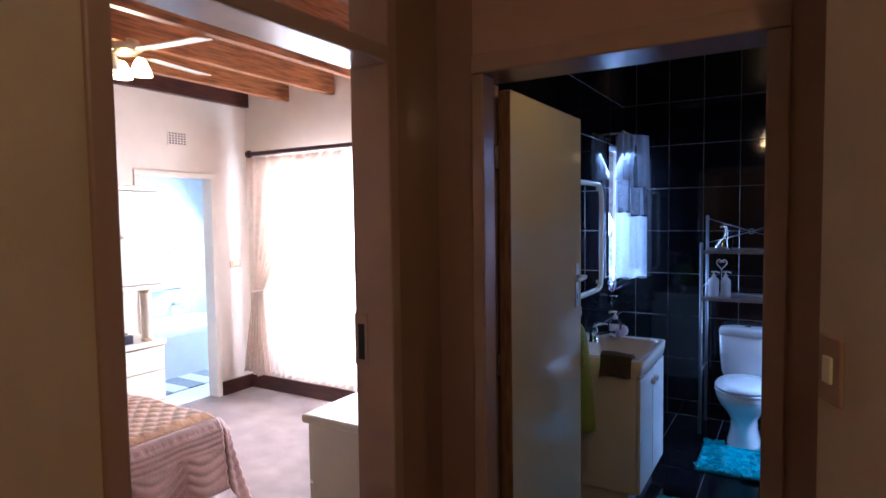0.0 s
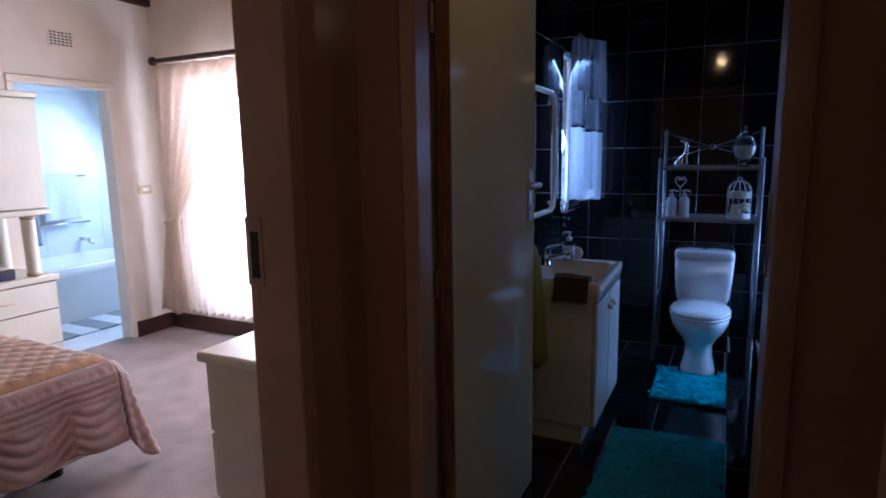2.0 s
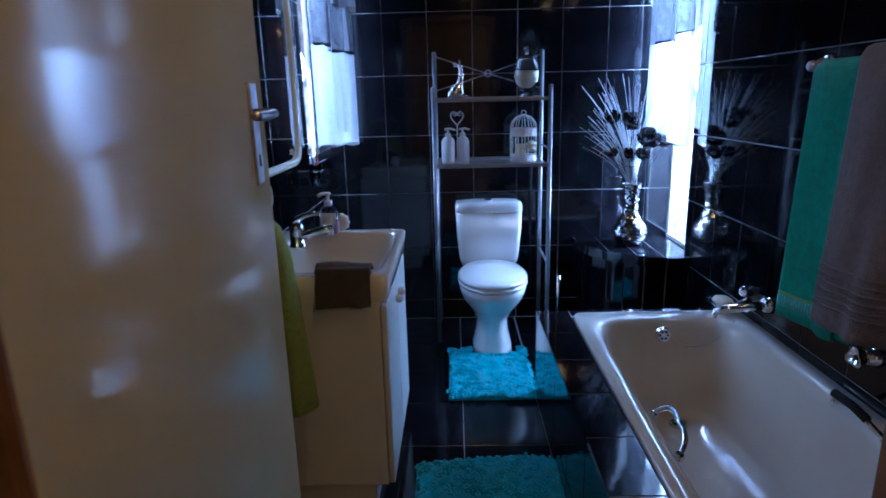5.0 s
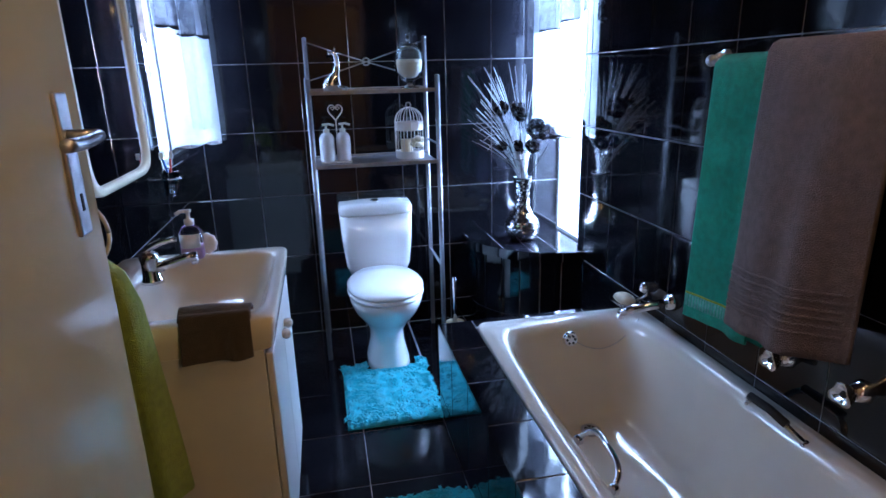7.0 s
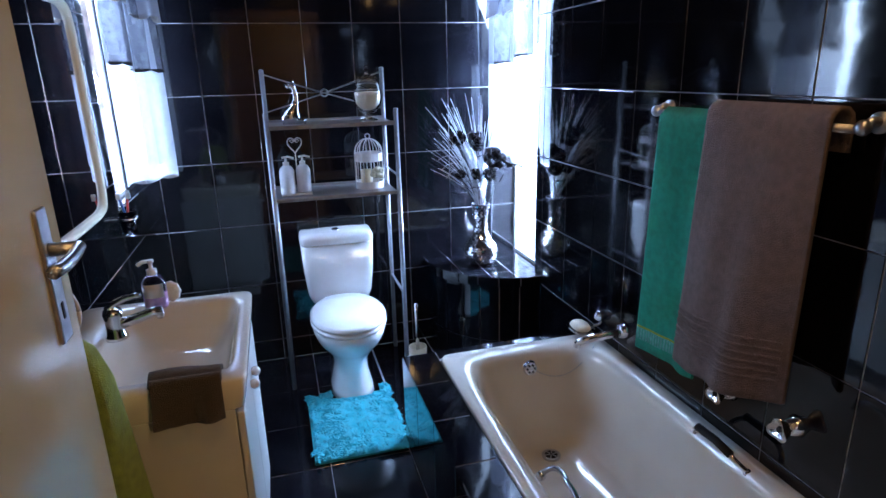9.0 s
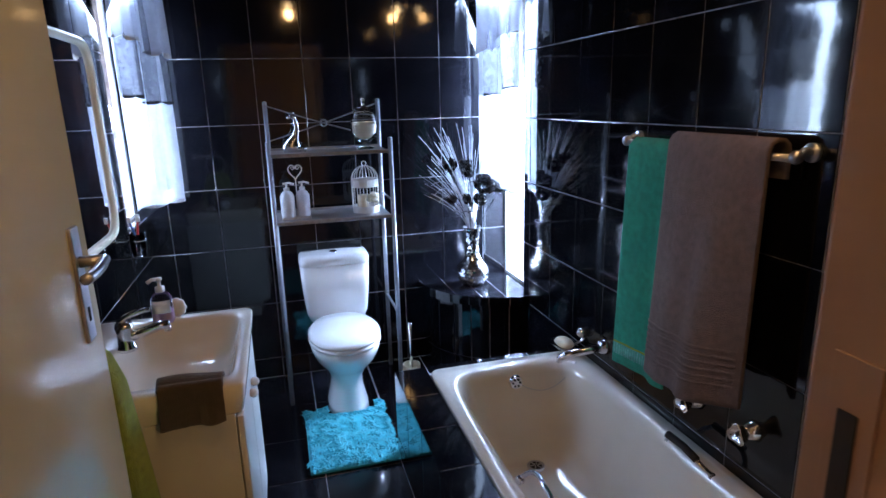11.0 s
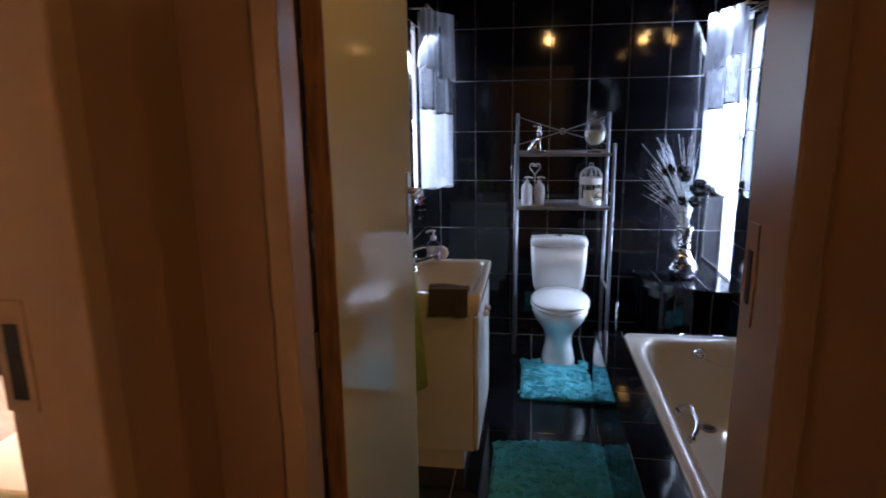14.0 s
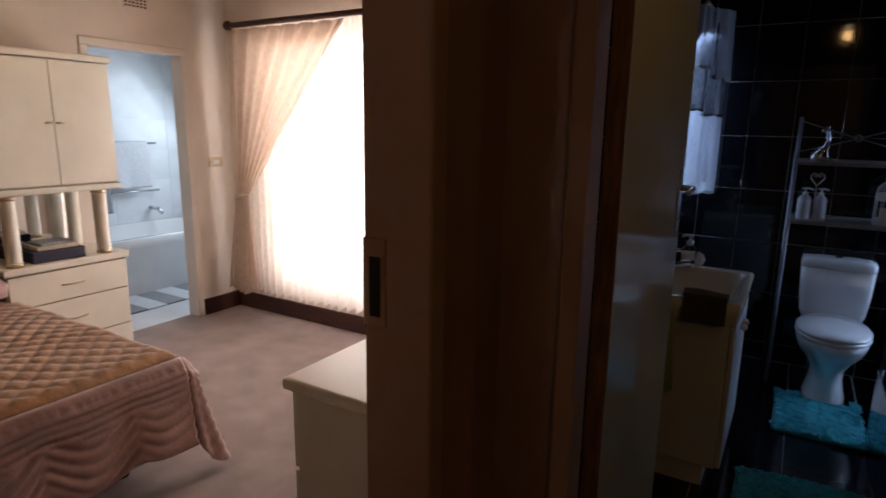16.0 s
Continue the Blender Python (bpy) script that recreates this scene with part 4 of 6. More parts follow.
bcx, bcy = (VX0 + VX1) / 2, (VY0 + VY1) / 2
bhx, bhy = (VX1 - VX0) / 2, (VY1 - VY0) / 2
part("bowl", rings([oval(bcx, bcy, VZ - 0.088, bhx - 0.012, bhy - 0.012, 24, 56), oval(bcx, bcy, VZ - 0.05, bhx - 0.004, bhy - 0.004, 24, 56), oval(bcx, bcy, VZ - 0.006, bhx, bhy, 24, 56), oval(bcx, bcy, VZ, bhx - 0.006, bhy - 0.006, 22, 56),
                    oval(bcx + 0.050, bcy + 0.005, VZ - 0.001, bhx - 0.078, bhy - 0.050, 9, 56), oval(bcx + 0.050, bcy + 0.005, VZ - 0.012, bhx - 0.088, bhy - 0.060, 8, 56), oval(bcx + 0.050, bcy + 0.005, VZ - 0.075, bhx - 0.110, bhy - 0.100, 6, 56),
                    oval(bcx + 0.048, bcy + 0.005, VZ - 0.115, bhx - 0.130, bhy - 0.135, 5, 56), oval(bcx + 0.045, bcy + 0.005, VZ - 0.132, bhx - 0.165, bhy - 0.185, 3.6, 56), oval(bcx + 0.04, bcy + 0.005, VZ - 0.140, 0.02, 0.02, 2, 56)], open_first=True), BASIN, basin, soft=True)
part("waste", lathe([(0.0, VZ - 0.139), (0.022, VZ - 0.139), (0.023, VZ - 0.134), (0.0, VZ - 0.133)], bcx + 0.04, bcy + 0.005, 16), CHROME, basin)
MX, MY = -0.672, 3.81
mixer = thing("basin_mixer", (MX, MY, VZ), "chrome single lever basin mixer with a low spout", "tap")
part("body", lathe([(0.030, VZ - 0.001), (0.030, VZ + 0.008), (0.025, VZ + 0.016), (0.024, VZ + 0.055), (0.027, VZ + 0.075), (0.024, VZ + 0.088), (0.0, VZ + 0.094)], MX, MY, 22), CHROME, mixer, soft=True)
part("spout", tube([(MX + 0.005, MY, VZ + 0.040), (MX + 0.06, MY + 0.003, VZ + 0.052), (MX + 0.10, MY + 0.006, VZ + 0.064), (MX + 0.130, MY + 0.008, VZ + 0.066)], 0.017, 14, taper=0.8), CHROME, mixer, soft=True)
part("aerator", tube([(MX + 0.121, MY + 0.008, VZ + 0.064), (MX + 0.123, MY + 0.008, VZ + 0.044)], 0.011, 12), CHROME, mixer, soft=True)
part("lever", tube(arc((MX - 0.012, MY, VZ + 0.088), (MX + 0.02, MY, VZ + 0.122), (MX + 0.080, MY + 0.004, VZ + 0.122), 8), 0.012, 10, taper=0.6), CHROME, mixer, soft=True)
QX, QY = -0.600, 4.035
soap_bottle = thing("soap_bottle", (QX, QY, VZ), "clear pump bottle half full of violet liquid soap", "bottle")
part("body", rings([oval(QX, QY, VZ + 0.0005, 0.032, 0.024, 3), oval(QX, QY, VZ + 0.008, 0.036, 0.027, 3), oval(QX, QY, VZ + 0.085, 0.036, 0.027, 3), oval(QX, QY, VZ + 0.105, 0.026, 0.020, 2.4), oval(QX, QY, VZ + 0.114, 0.013, 0.013)]), CLEAR, soap_bottle, soft=True)
part("liquid", rings([oval(QX, QY, VZ + 0.004, 0.030, 0.022, 3), oval(QX, QY, VZ + 0.010, 0.0335, 0.0245, 3), oval(QX, QY, VZ + 0.048, 0.0335, 0.0245, 3)]), VIOLET, soap_bottle, "violet liquid soap", soft=True)
part("label_panel", grid(10, 1, lambda u, v: (QX + 0.0375 * math.sin(-0.9 + 1.8 * u), QY - 0.029 * math.cos(-0.9 + 1.8 * u), VZ + 0.040 + 0.045 * v)), LOTION, soap_bottle, "white printed label", soft=True, solid=0.001)
soap_pump = part("pump", lathe([(0.015, VZ + 0.112), (0.016, VZ + 0.130), (0.006, VZ + 0.133), (0.006, VZ + 0.152), (0.011, VZ + 0.154), (0.011, VZ + 0.162), (0.0, VZ + 0.163)], QX, QY, 16), PLASTIC_WHITE, soap_bottle, "white pump", soft=True)
part("nozzle", tube([(QX, QY, VZ + 0.158), (QX - 0.022, QY - 0.008, VZ + 0.159), (QX - 0.036, QY - 0.013, VZ + 0.150)], 0.006, 8), PLASTIC_WHITE, soap_pump, soft=True)
scallop = []
for depth, k in ((0.0, 0.96), (0.004, 1.0), (0.010, 0.9), (0.014, 0.5)):
    scallop.append([(-0.563 + 0.034 * k * (1 + 0.05 * math.cos(9 * q)) * math.cos(q), 4.078 - depth, VZ + 0.036 + 0.036 * k * (1 + 0.05 * math.cos(9 * q)) * math.sin(q)) for q in np.linspace(0, 2 * math.pi, 37)[:-1]])
tagged(part("soap_holder", rings(scallop), PLASTIC_WHITE, soft=True), "small white scalloped holder on the basin rim", "holder")


def hung_fn(p0, p1, z_top, z_bot, depth_dir, waves, amp, back=None, sag=0.0, gap=0.016, skew=0.0, spread=0.0, bulge=0.0):
    """Cloth folded over a bar from p0 to p1: front fall, fold, back fall. Gives the surface and its whole length."""
    a, b = Vector((*p0, 0)), Vector((*p1, 0))
    dd = Vector((*depth_dir, 0))
    back = back or z_bot + 0.05
    lf, lb = z_top - z_bot, z_top - back
    total = lf + lb + math.pi * gap

    def f(u, v, proud=0.0):
        s = v * total
        if s < lf:
            off, z = gap, z_bot + s
        elif s < lf + math.pi * gap:
            q = (s - lf) / gap
            off, z = gap * math.cos(q), z_top + gap * math.sin(q)
        else:
            off, z = -gap, z_top - (s - lf - math.pi * gap)
        k = min(1.0, max(0.0, (z_top - z) / max(lf, 0.01)))
        w = amp * k * (math.sin(u * waves * 6.283 + 0.7) + 0.5 * math.sin(u * waves * 11.0 + 2.0)) if off >= 0 else 0
        full = bulge * k ** 0.8 * math.sin(math.pi * min(1.0, u * 1.02)) ** 0.8 if off >= 0 and u < 0.98 else 0
        p = a.lerp(b, u) + (b - a).normalized() * spread * k * u + dd * (off + max(-gap * 0.5, w) + full + proud + 0.02 * k * (1 if off >= 0 else 0))
        return (p.x, p.y, z - sag * k * u + skew * k * (u - 0.5))
    return f, total


def hung(*args, nu=40, nv=40, **more):
    return grid(nu, nv, hung_fn(*args, **more)[0])


def band_on(fn, low, high, z_bot, u0=0.02, u1=0.98, proud=0.006):
    """A strip of weave lying on the front fall of a hung cloth."""
    f, total = fn
    return grid(40, 2, lambda u, v: f(u0 + (u1 - u0) * u, (low - z_bot + (high - low) * v) / total, proud))


cloth = tagged(part("face_cloth", hung((-0.52, VY0 - 0.001), (-0.36, VY0 - 0.001), VZ + 0.016, VZ - 0.085, (0, -1), 1.4, 0.008, back=VZ + 0.004, gap=0.010, nv=24), BROWN_CLOTH, soft=True, solid=0.007), "folded brown face cloth over the basin edge", "cloth")
flap = part("fold", grid(12, 8, lambda u, v: (-0.525 + 0.165 * u, VY0 - 0.004 + 0.070 * v, VZ + 0.010 + 0.020 * math.sin(math.pi * v) + 0.004 * math.sin(5 * u))), BROWN_CLOTH, cloth, soft=True, solid=0.010)

towel_ring = thing("towel_ring", (-0.80, 3.33, 1.06), "white towel ring on the tiled wall beside the basin", "towel ring")
part("mount", tube([(BX0 + 0.002, 3.33, 1.16), (BX0 + 0.020, 3.33, 1.16), (-0.70, 3.33, 1.16)], 0.010, 12), WHITE_METAL, towel_ring, soft=True)
part("ring", tube([(-0.675 + 0.080 * math.cos(q), 3.325, 1.085 + 0.080 * math.sin(q)) for q in np.linspace(0, 2 * math.pi, 33)], 0.0045, 8), WHITE_METAL, towel_ring, soft=True)
folds = []
for z, right, left, deep in ((1.036, -0.640, -0.700, 0.012), (1.030, -0.606, -0.735, 0.034), (1.00, -0.578, -0.765, 0.050), (0.93, -0.556, -0.785, 0.060), (0.80, -0.543, -0.795, 0.064), (0.66, -0.530, -0.80, 0.066), (0.54, -0.520, -0.80, 0.064), (0.462, -0.514, -0.80, 0.058), (0.455, -0.522, -0.79, 0.050)):
    ring_pts = []
    for x, y, zz in oval((right + left) / 2, 3.315, z, (right - left) / 2, deep, 2.3, 64):
        pleat = 0.010 * math.sin((x + 0.8) * 95 + 1.5 * z) * min(1.0, (1.036 - z) * 6)
        ring_pts.append((x, y + (pleat if y < 3.315 else 0), zz + (0.035 * (x + 0.65) if z < 0.6 else 0)))
    folds.append(ring_pts)
tagged(part("hand_towel", rings(folds), LIME_TOWEL, soft=True), "lime green hand towel bunched through the ring", "towel")

# mirror and toothbrush cup
mirror = thing("mirror", (BX0 + 0.03, 4.23, 1.08), "ivory framed rectangular wall mirror with rounded corners", "mirror")
my, mz, mhy, mhz = 4.22, 1.43, 0.325, 0.385


def yz_ring(x, hy_, hz_, power=9, n=48):
    return [(x, my + p[0], mz + p[1]) for p in oval(0, 0, 0, hy_, hz_, power, n)]


part("frame", rings([yz_ring(BX0 + 0.004, mhy, mhz), yz_ring(BX0 + 0.028, mhy, mhz), yz_ring(BX0 + 0.038, mhy - 0.012, mhz - 0.012), yz_ring(BX0 + 0.034, mhy - 0.028, mhz - 0.028), yz_ring(BX0 + 0.020, mhy - 0.03, mhz - 0.03)], closed_ends=False), IVORY, mirror, soft=True)
part("mirror_glass", rings([yz_ring(BX0 + 0.018, mhy - 0.029, mhz - 0.029), yz_ring(BX0 + 0.022, mhy - 0.029, mhz - 0.029)]), MIRROR, mirror, "silvered mirror glass")
cup = thing("toothbrush_holder", (-0.79, 4.65, 0.93), "chrome wall holder with a clear tumbler", "tumbler holder")
cz = 0.925
part("tumbler", lathe([(0.0, cz), (0.028, cz), (0.034, cz + 0.10), (0.0315, cz + 0.10), (0.026, cz + 0.006), (0.0, cz + 0.006)], -0.785, 4.66, 20), CLEAR, cup, soft=True)
part("ring", tube([(-0.785 + 0.036 * math.cos(q), 4.66 + 0.036 * math.sin(q), cz + 0.07) for q in np.linspace(0, 6.2832, 21)], 0.004, 6), CHROME, cup, soft=True)
part("arm", tube([(BX0 + 0.004, 4.66, cz + 0.07), (-0.82, 4.66, cz + 0.07)], 0.008, 8), CHROME, cup)
for k, (m, dx, dy) in enumerate(((RED, 0.012, -0.02), (BLUE, -0.012, -0.03), (PLASTIC_WHITE, 0.004, 0.018))):
    b = thing("toothbrush", (-0.785, 4.66, cz), ("red", "blue", "white")[k] + " toothbrush standing in the tumbler", "toothbrush")
    part("stick", tube([(-0.785 - dx * 0.7, 4.66 - dy * 0.5, cz + 0.008), (-0.785 + dx * 1.4, 4.66 + dy * 1.2, cz + 0.175)], 0.0045, 8), m, b, soft=True)
    part("bristles", box(-0.785 + dx * 1.4 - 0.005, -0.785 + dx * 1.4 + 0.009, 4.66 + dy * 1.2 - 0.005, 4.66 + dy * 1.2 + 0.005, cz + 0.155, cz + 0.18), WHITE_CLOTH, b)

# ---- towel rail ----
rail = thing("towel_rail", (BX1, 3.4, 1.43), "silver towel rail on the tiled wall over the bath", "towel rail")
part("bar", tube([(1.045, 3.03, 1.392), (1.045, 3.765, 1.392)], 0.010, 12), STEEL, rail, soft=True)
for yy in (3.035, 3.76):
    br = part("bracket", tube([(BX1 - 0.002, yy, 1.405), (1.07, yy, 1.41), (1.045, yy, 1.394)], 0.011, 10), STEEL, rail, soft=True)
    part("rosette", tube([(BX1 - 0.001, yy, 1.405), (BX1 - 0.014, yy, 1.405)], 0.024, 18), STEEL, br, soft=True)
    part("end_ball", ball((1.045, yy, 1.396), 0.018), STEEL, br, soft=True)
green_fn = hung_fn((1.045, 3.715), (1.045, 3.42), 1.394, 0.575, (-1, 0), 1.3, 0.008, back=0.56, gap=0.017, sag=-0.02)
gt = tagged(part("bath_towel", grid(40, 40, green_fn[0]), GREEN_TOWEL, soft=True, solid=0.007), "emerald green bath towel with woven pattern over the rail", "towel")
part("woven_band", band_on(green_fn, 0.612, 0.655, 0.575), LIME_BAND, gt, "pale striped woven band", soft=True, solid=0.002)
for k in range(22):
    part("band_stripe", band_on(green_fn, 0.613, 0.654, 0.575, 0.03 + 0.0425 * k, 0.03 + 0.0425 * k + 0.012, 0.0075), GREEN_TOWEL, gt, soft=True)
part("stitch_line", band_on(green_fn, 0.656, 0.662, 0.575), YELLOW_LINE, gt, soft=True, solid=0.002)
# raised leaf and lattice figures of the weave
for row, z in enumerate((0.80, 1.02, 1.24)):
    for k in range(9):
        u = 0.30 + 0.05 * k - (0.12 if row % 2 else 0)
        for lean in (-1, 1):
            f, total = green_fn
            part("raised_weave", grid(6, 1, lambda a, b, u=u, lean=lean, z=z: f(min(0.97, max(0.03, u + lean * 0.13 * (a - 0.5))), (z - 0.575 + 0.13 * (a - 0.5) + 0.006 * b) / total, 0.0055)), GREEN_TOWEL, gt, soft=True)
brown_fn = hung_fn((1.045, 3.475), (1.045, 3.085), 1.404, 0.655, (-1, 0), 1.6, 0.014, back=1.33, gap=0.032, sag=-0.045, bulge=0.075)
bt = tagged(part("bath_towel", grid(60, 50, brown_fn[0]), BROWN_TOWEL, soft=True, solid=0.012), "thick taupe brown bath towel over the rail", "towel")
for k in range(6):
    part("woven_band", band_on(brown_fn, 0.715 + 0.022 * k, 0.724 + 0.022 * k, 0.655, 0.01, 0.96, 0.0085), BROWN_TOWEL, bt, soft=True, solid=0.003)

# ---- shaggy mats ----


def shag(name, outline, inside, label, seed):
    e = thing(name, (outline[0], outline[2], 0), label, "bath mat")
    x0, x1, y0, y1 = outline
    bm = bmesh.new()
    nx, ny = int((x1 - x0) / 0.02), int((y1 - y0) / 0.02)
    for i in range(nx):
        for j in range(ny):
            cxx, cyy = x0 + (i + 0.5) * 0.02, y0 + (j + 0.5) * 0.02
            if inside(cxx, cyy):
                box(cxx - 0.0101, cxx + 0.0101, cyy - 0.0101, cyy + 0.0101, 0.003, 0.012, bm=bm)
    part("backing", bm, RUG, e)
    r = random.Random(seed)
    verts, faces = [], []
    for k in range(int((x1 - x0) * (y1 - y0) * 62000)):
        px, py = r.uniform(x0, x1), r.uniform(y0, y1)
        if not inside(px, py):
            continue
        field = noise.noise(Vector((px * 22, py * 22, seed))) * 3.1 + noise.noise(Vector((px * 7, py * 7, seed + 5))) * 3
        ln, w = r.uniform(0.024, 0.042), r.uniform(0.0026, 0.0046)
        dx, dy = math.cos(field) * ln * 0.75 + r.uniform(-.006, .006), math.sin(field) * ln * 0.75 + r.uniform(-.006, .006)
        h = r.uniform(0.010, 0.020)
        b0 = len(verts)
        wx, wy = -math.sin(field) * w, math.cos(field) * w
        verts += [(px - wx, py - wy, 0.010), (px + wx, py + wy, 0.010), (px + dx * 0.5 + wx, py + dy * 0.5 + wy, 0.010 + h), (px + dx * 0.5 - wx, py + dy * 0.5 - wy, 0.010 + h), (px + dx, py + dy, 0.008 + h * 0.85)]
        faces += [(b0, b0 + 1, b0 + 2, b0 + 3), (b0 + 3, b0 + 2, b0 + 4)]
    me = bpy.data.meshes.new("shag")
    me.from_pydata(verts, [], faces)
    me.materials.append(RUG)
    p = tagged(new("shag", me), "long shaggy turquoise pile", kind="stuff")
    p.parent, p.location = e, -e.location


def not_foot(x, y):
    return not (abs(x - tx) < 0.125 and y > 4.615 + 1.6 * (x - tx) ** 2)


shag("pedestal_mat", (-0.150, 0.243, 4.175, 4.70), not_foot, "turquoise shaggy mat cut out round the toilet foot", 3)
shag("bath_mat", (-0.262, 0.243, 2.98, 3.715), lambda x, y: y < 3.70 + 0.09 * x, "turquoise shaggy rectangular bath mat on black tiles", 8)

# ---- vase with roses ----
vase = thing("vase", (0.874, 5.03, SH), "silver mirror mosaic vase on the corner shelf", "vase")
prof = [(0.045, 0.0), (0.068, 0.012), (0.088, 0.04), (0.094, 0.075), (0.084, 0.115), (0.056, 0.15), (0.040, 0.185), (0.036, 0.23), (0.040, 0.28), (0.050, 0.34), (0.051, 0.345)]
vx, vy = 0.874, 5.03


def vase_r(z):
    for (r0, z0), (r1, z1) in zip(prof, prof[1:]):
        if z0 <= z <= z1:
            return r0 + (r1 - r0) * (z - z0) / (z1 - z0)
    return prof[-1][0]


part("body", lathe([(0.001, SH)] + [(r, SH + z) for r, z in prof] + [(0.046, SH + 0.343), (0.030, SH + 0.22)], vx, vy, 28), MOSAIC_GROUT, vase, soft=True)
bm = bmesh.new()
rr = random.Random(11)
z = 0.004
while z < 0.338:
    r = vase_r(z + 0.005)
    n = max(8, int(2 * math.pi * r / 0.0115))
    ph = rr.uniform(0, 1)
    for i in range(n):
        a0, a1 = 2 * math.pi * (i + ph) / n, 2 * math.pi * (i + 0.9 + ph) / n
        ra, rb = vase_r(z) + 0.001 + rr.uniform(0, 0.0014), vase_r(min(0.34, z + 0.0095)) + 0.001 + rr.uniform(0, 0.0014)
        k = rr.uniform(-0.0007, 0.0007)
        bm.faces.new([bm.verts.new(p) for p in ((vx + (ra + k) * math.cos(a0), vy + (ra + k) * math.sin(a0), SH + z), (vx + (ra - k) * math.cos(a1), vy + (ra - k) * math.sin(a1), SH + z),
                                                (vx + (rb - k) * math.cos(a1), vy + (rb - k) * math.sin(a1), SH + z + 0.0095), (vx + (rb + k) * math.cos(a0), vy + (rb + k) * math.sin(a0), SH + z + 0.0095))])
    z += 0.0108
tagged(part("mosaic", bm, MOSAIC, vase, "tiny mirror mosaic chips"), kind="stuff")
mouth = Vector((vx, vy, SH + 0.33))
spray = thing("silver_spray", (vx, vy, SH + 0.2), "spray of silver twigs standing in the vase", "dried flowers")
rr = random.Random(21)
for k in range(84):
    a = rr.uniform(0, 6.28)
    lean = rr.uniform(0.06, 0.24)
    tip = mouth + Vector((-0.085 + math.cos(a) * lean * 1.0, -0.02 + math.sin(a) * lean * 0.45, rr.uniform(0.26, 0.62) - lean * 0.30))
    tip.x, tip.y = min(tip.x, 1.05), min(tip.y, 5.20)
    mid = mouth + Vector(((tip.x - mouth.x) * 0.25, (tip.y - mouth.y) * 0.25, (tip.z - mouth.z) * 0.55))
    part("twig", tube([mouth + Vector((rr.uniform(-.015, .015), rr.uniform(-.015, .015), -0.12))] + arc(mouth + Vector((rr.uniform(-.02, .02), rr.uniform(-.02, .02), 0)), mid, tip, 7), rr.uniform(0.0020, 0.0036), 5, taper=0.5), TWIG, spray)
for k in range(3):
    a = 2.6 + 0.5 * k
    tip = mouth + Vector((-0.20 - 0.02 * k, -0.03, 0.17 + 0.05 * k))
    pts = arc(mouth, mouth + Vector((-0.10, 0, 0.30 + 0.03 * k)), tip, 10)
    part("curl", tube(pts, 0.0016, 5), TWIG, spray)


def rose(c, r, seed):
    e = thing("black_rose", c, "black artificial rose in the vase", "artificial flower", "black roses in the vase")
    q = random.Random(seed)
    bm = bmesh.new()
    c = Vector(c)
    face = Matrix.Rotation(radians(48 + 8 * (seed % 3)), 3, 'X') @ Matrix.Rotation(radians(20 * (seed % 3) - 20), 3, 'Y')
    for ring in range(5):
        rad = r * (0.18 + 0.2 * ring)
        m = 3 + ring
        for i in range(m):
            a0 = 2 * math.pi * i / m + ring * 0.7 + q.uniform(-.2, .2)
            wid = 2 * math.pi / m * 0.85

            def f(u, v, a0=a0, wid=wid, rad=rad, ring=ring):
                a = a0 + (u - 0.5) * wid * 1.25
                flare = rad * (0.45 + 0.6 * v + 0.22 * ring * v * v * 0.5)
                return c + face @ Vector((math.cos(a) * flare, math.sin(a) * flare, r * (-0.6 + (1.15 - 0.12 * ring) * v - 0.25 * (2 * u - 1) ** 2 * v)))
            grid(5, 4, f, bm)
    part("petals", bm, ROSE, e, soft=True, solid=0.0012)
    part("stem", tube(arc(c - Vector((0, 0, r * 0.6)), mouth.lerp(c, 0.5) + Vector((0, 0, -0.03)), mouth + Vector((0, 0, -0.05)), 8), 0.0022, 5), ROSE, e, "thin black stem")
    for k in range(2):
        b = mouth.lerp(c, 0.55 + 0.2 * k)
        s = 1 if k else -1
        part("leaf", grid(4, 4, lambda u, v: b + Vector((s * 0.05 * v, 0.03 * (u - 0.5) * math.sin(math.pi * min(0.98, v + 0.02)), 0.012 * math.sin(3 * v)))), ROSE, e, soft=True, solid=0.001)


for k, c in enumerate(((1.022, 4.96, 1.096), (0.927, 4.95, 1.099), (0.832, 4.965, 1.192), (0.735, 4.99, 1.208), (0.907, 4.97, 1.012), (0.832, 4.97, 1.016), (0.745, 4.98, 1.020))):
    rose(c, (0.043, 0.044, 0.040, 0.032, 0.028, 0.024, 0.020)[k], 30 + k)

brush = thing("toilet_brush", (0.46, 4.90, 0), "toilet brush in a pale pot behind the bath surround", "toilet brush")
part("pot", lathe([(0.0, 0.0), (0.045, 0.0), (0.05, 0.11), (0.045, 0.11), (0.04, 0.01), (0.0, 0.01)], 0.46, 4.90, 20), IVORY, brush, soft=True)
part("stick", tube([(0.46, 4.90, 0.05), (0.46, 4.90, 0.36)], 0.010, 10), CHROME, brush, soft=True)

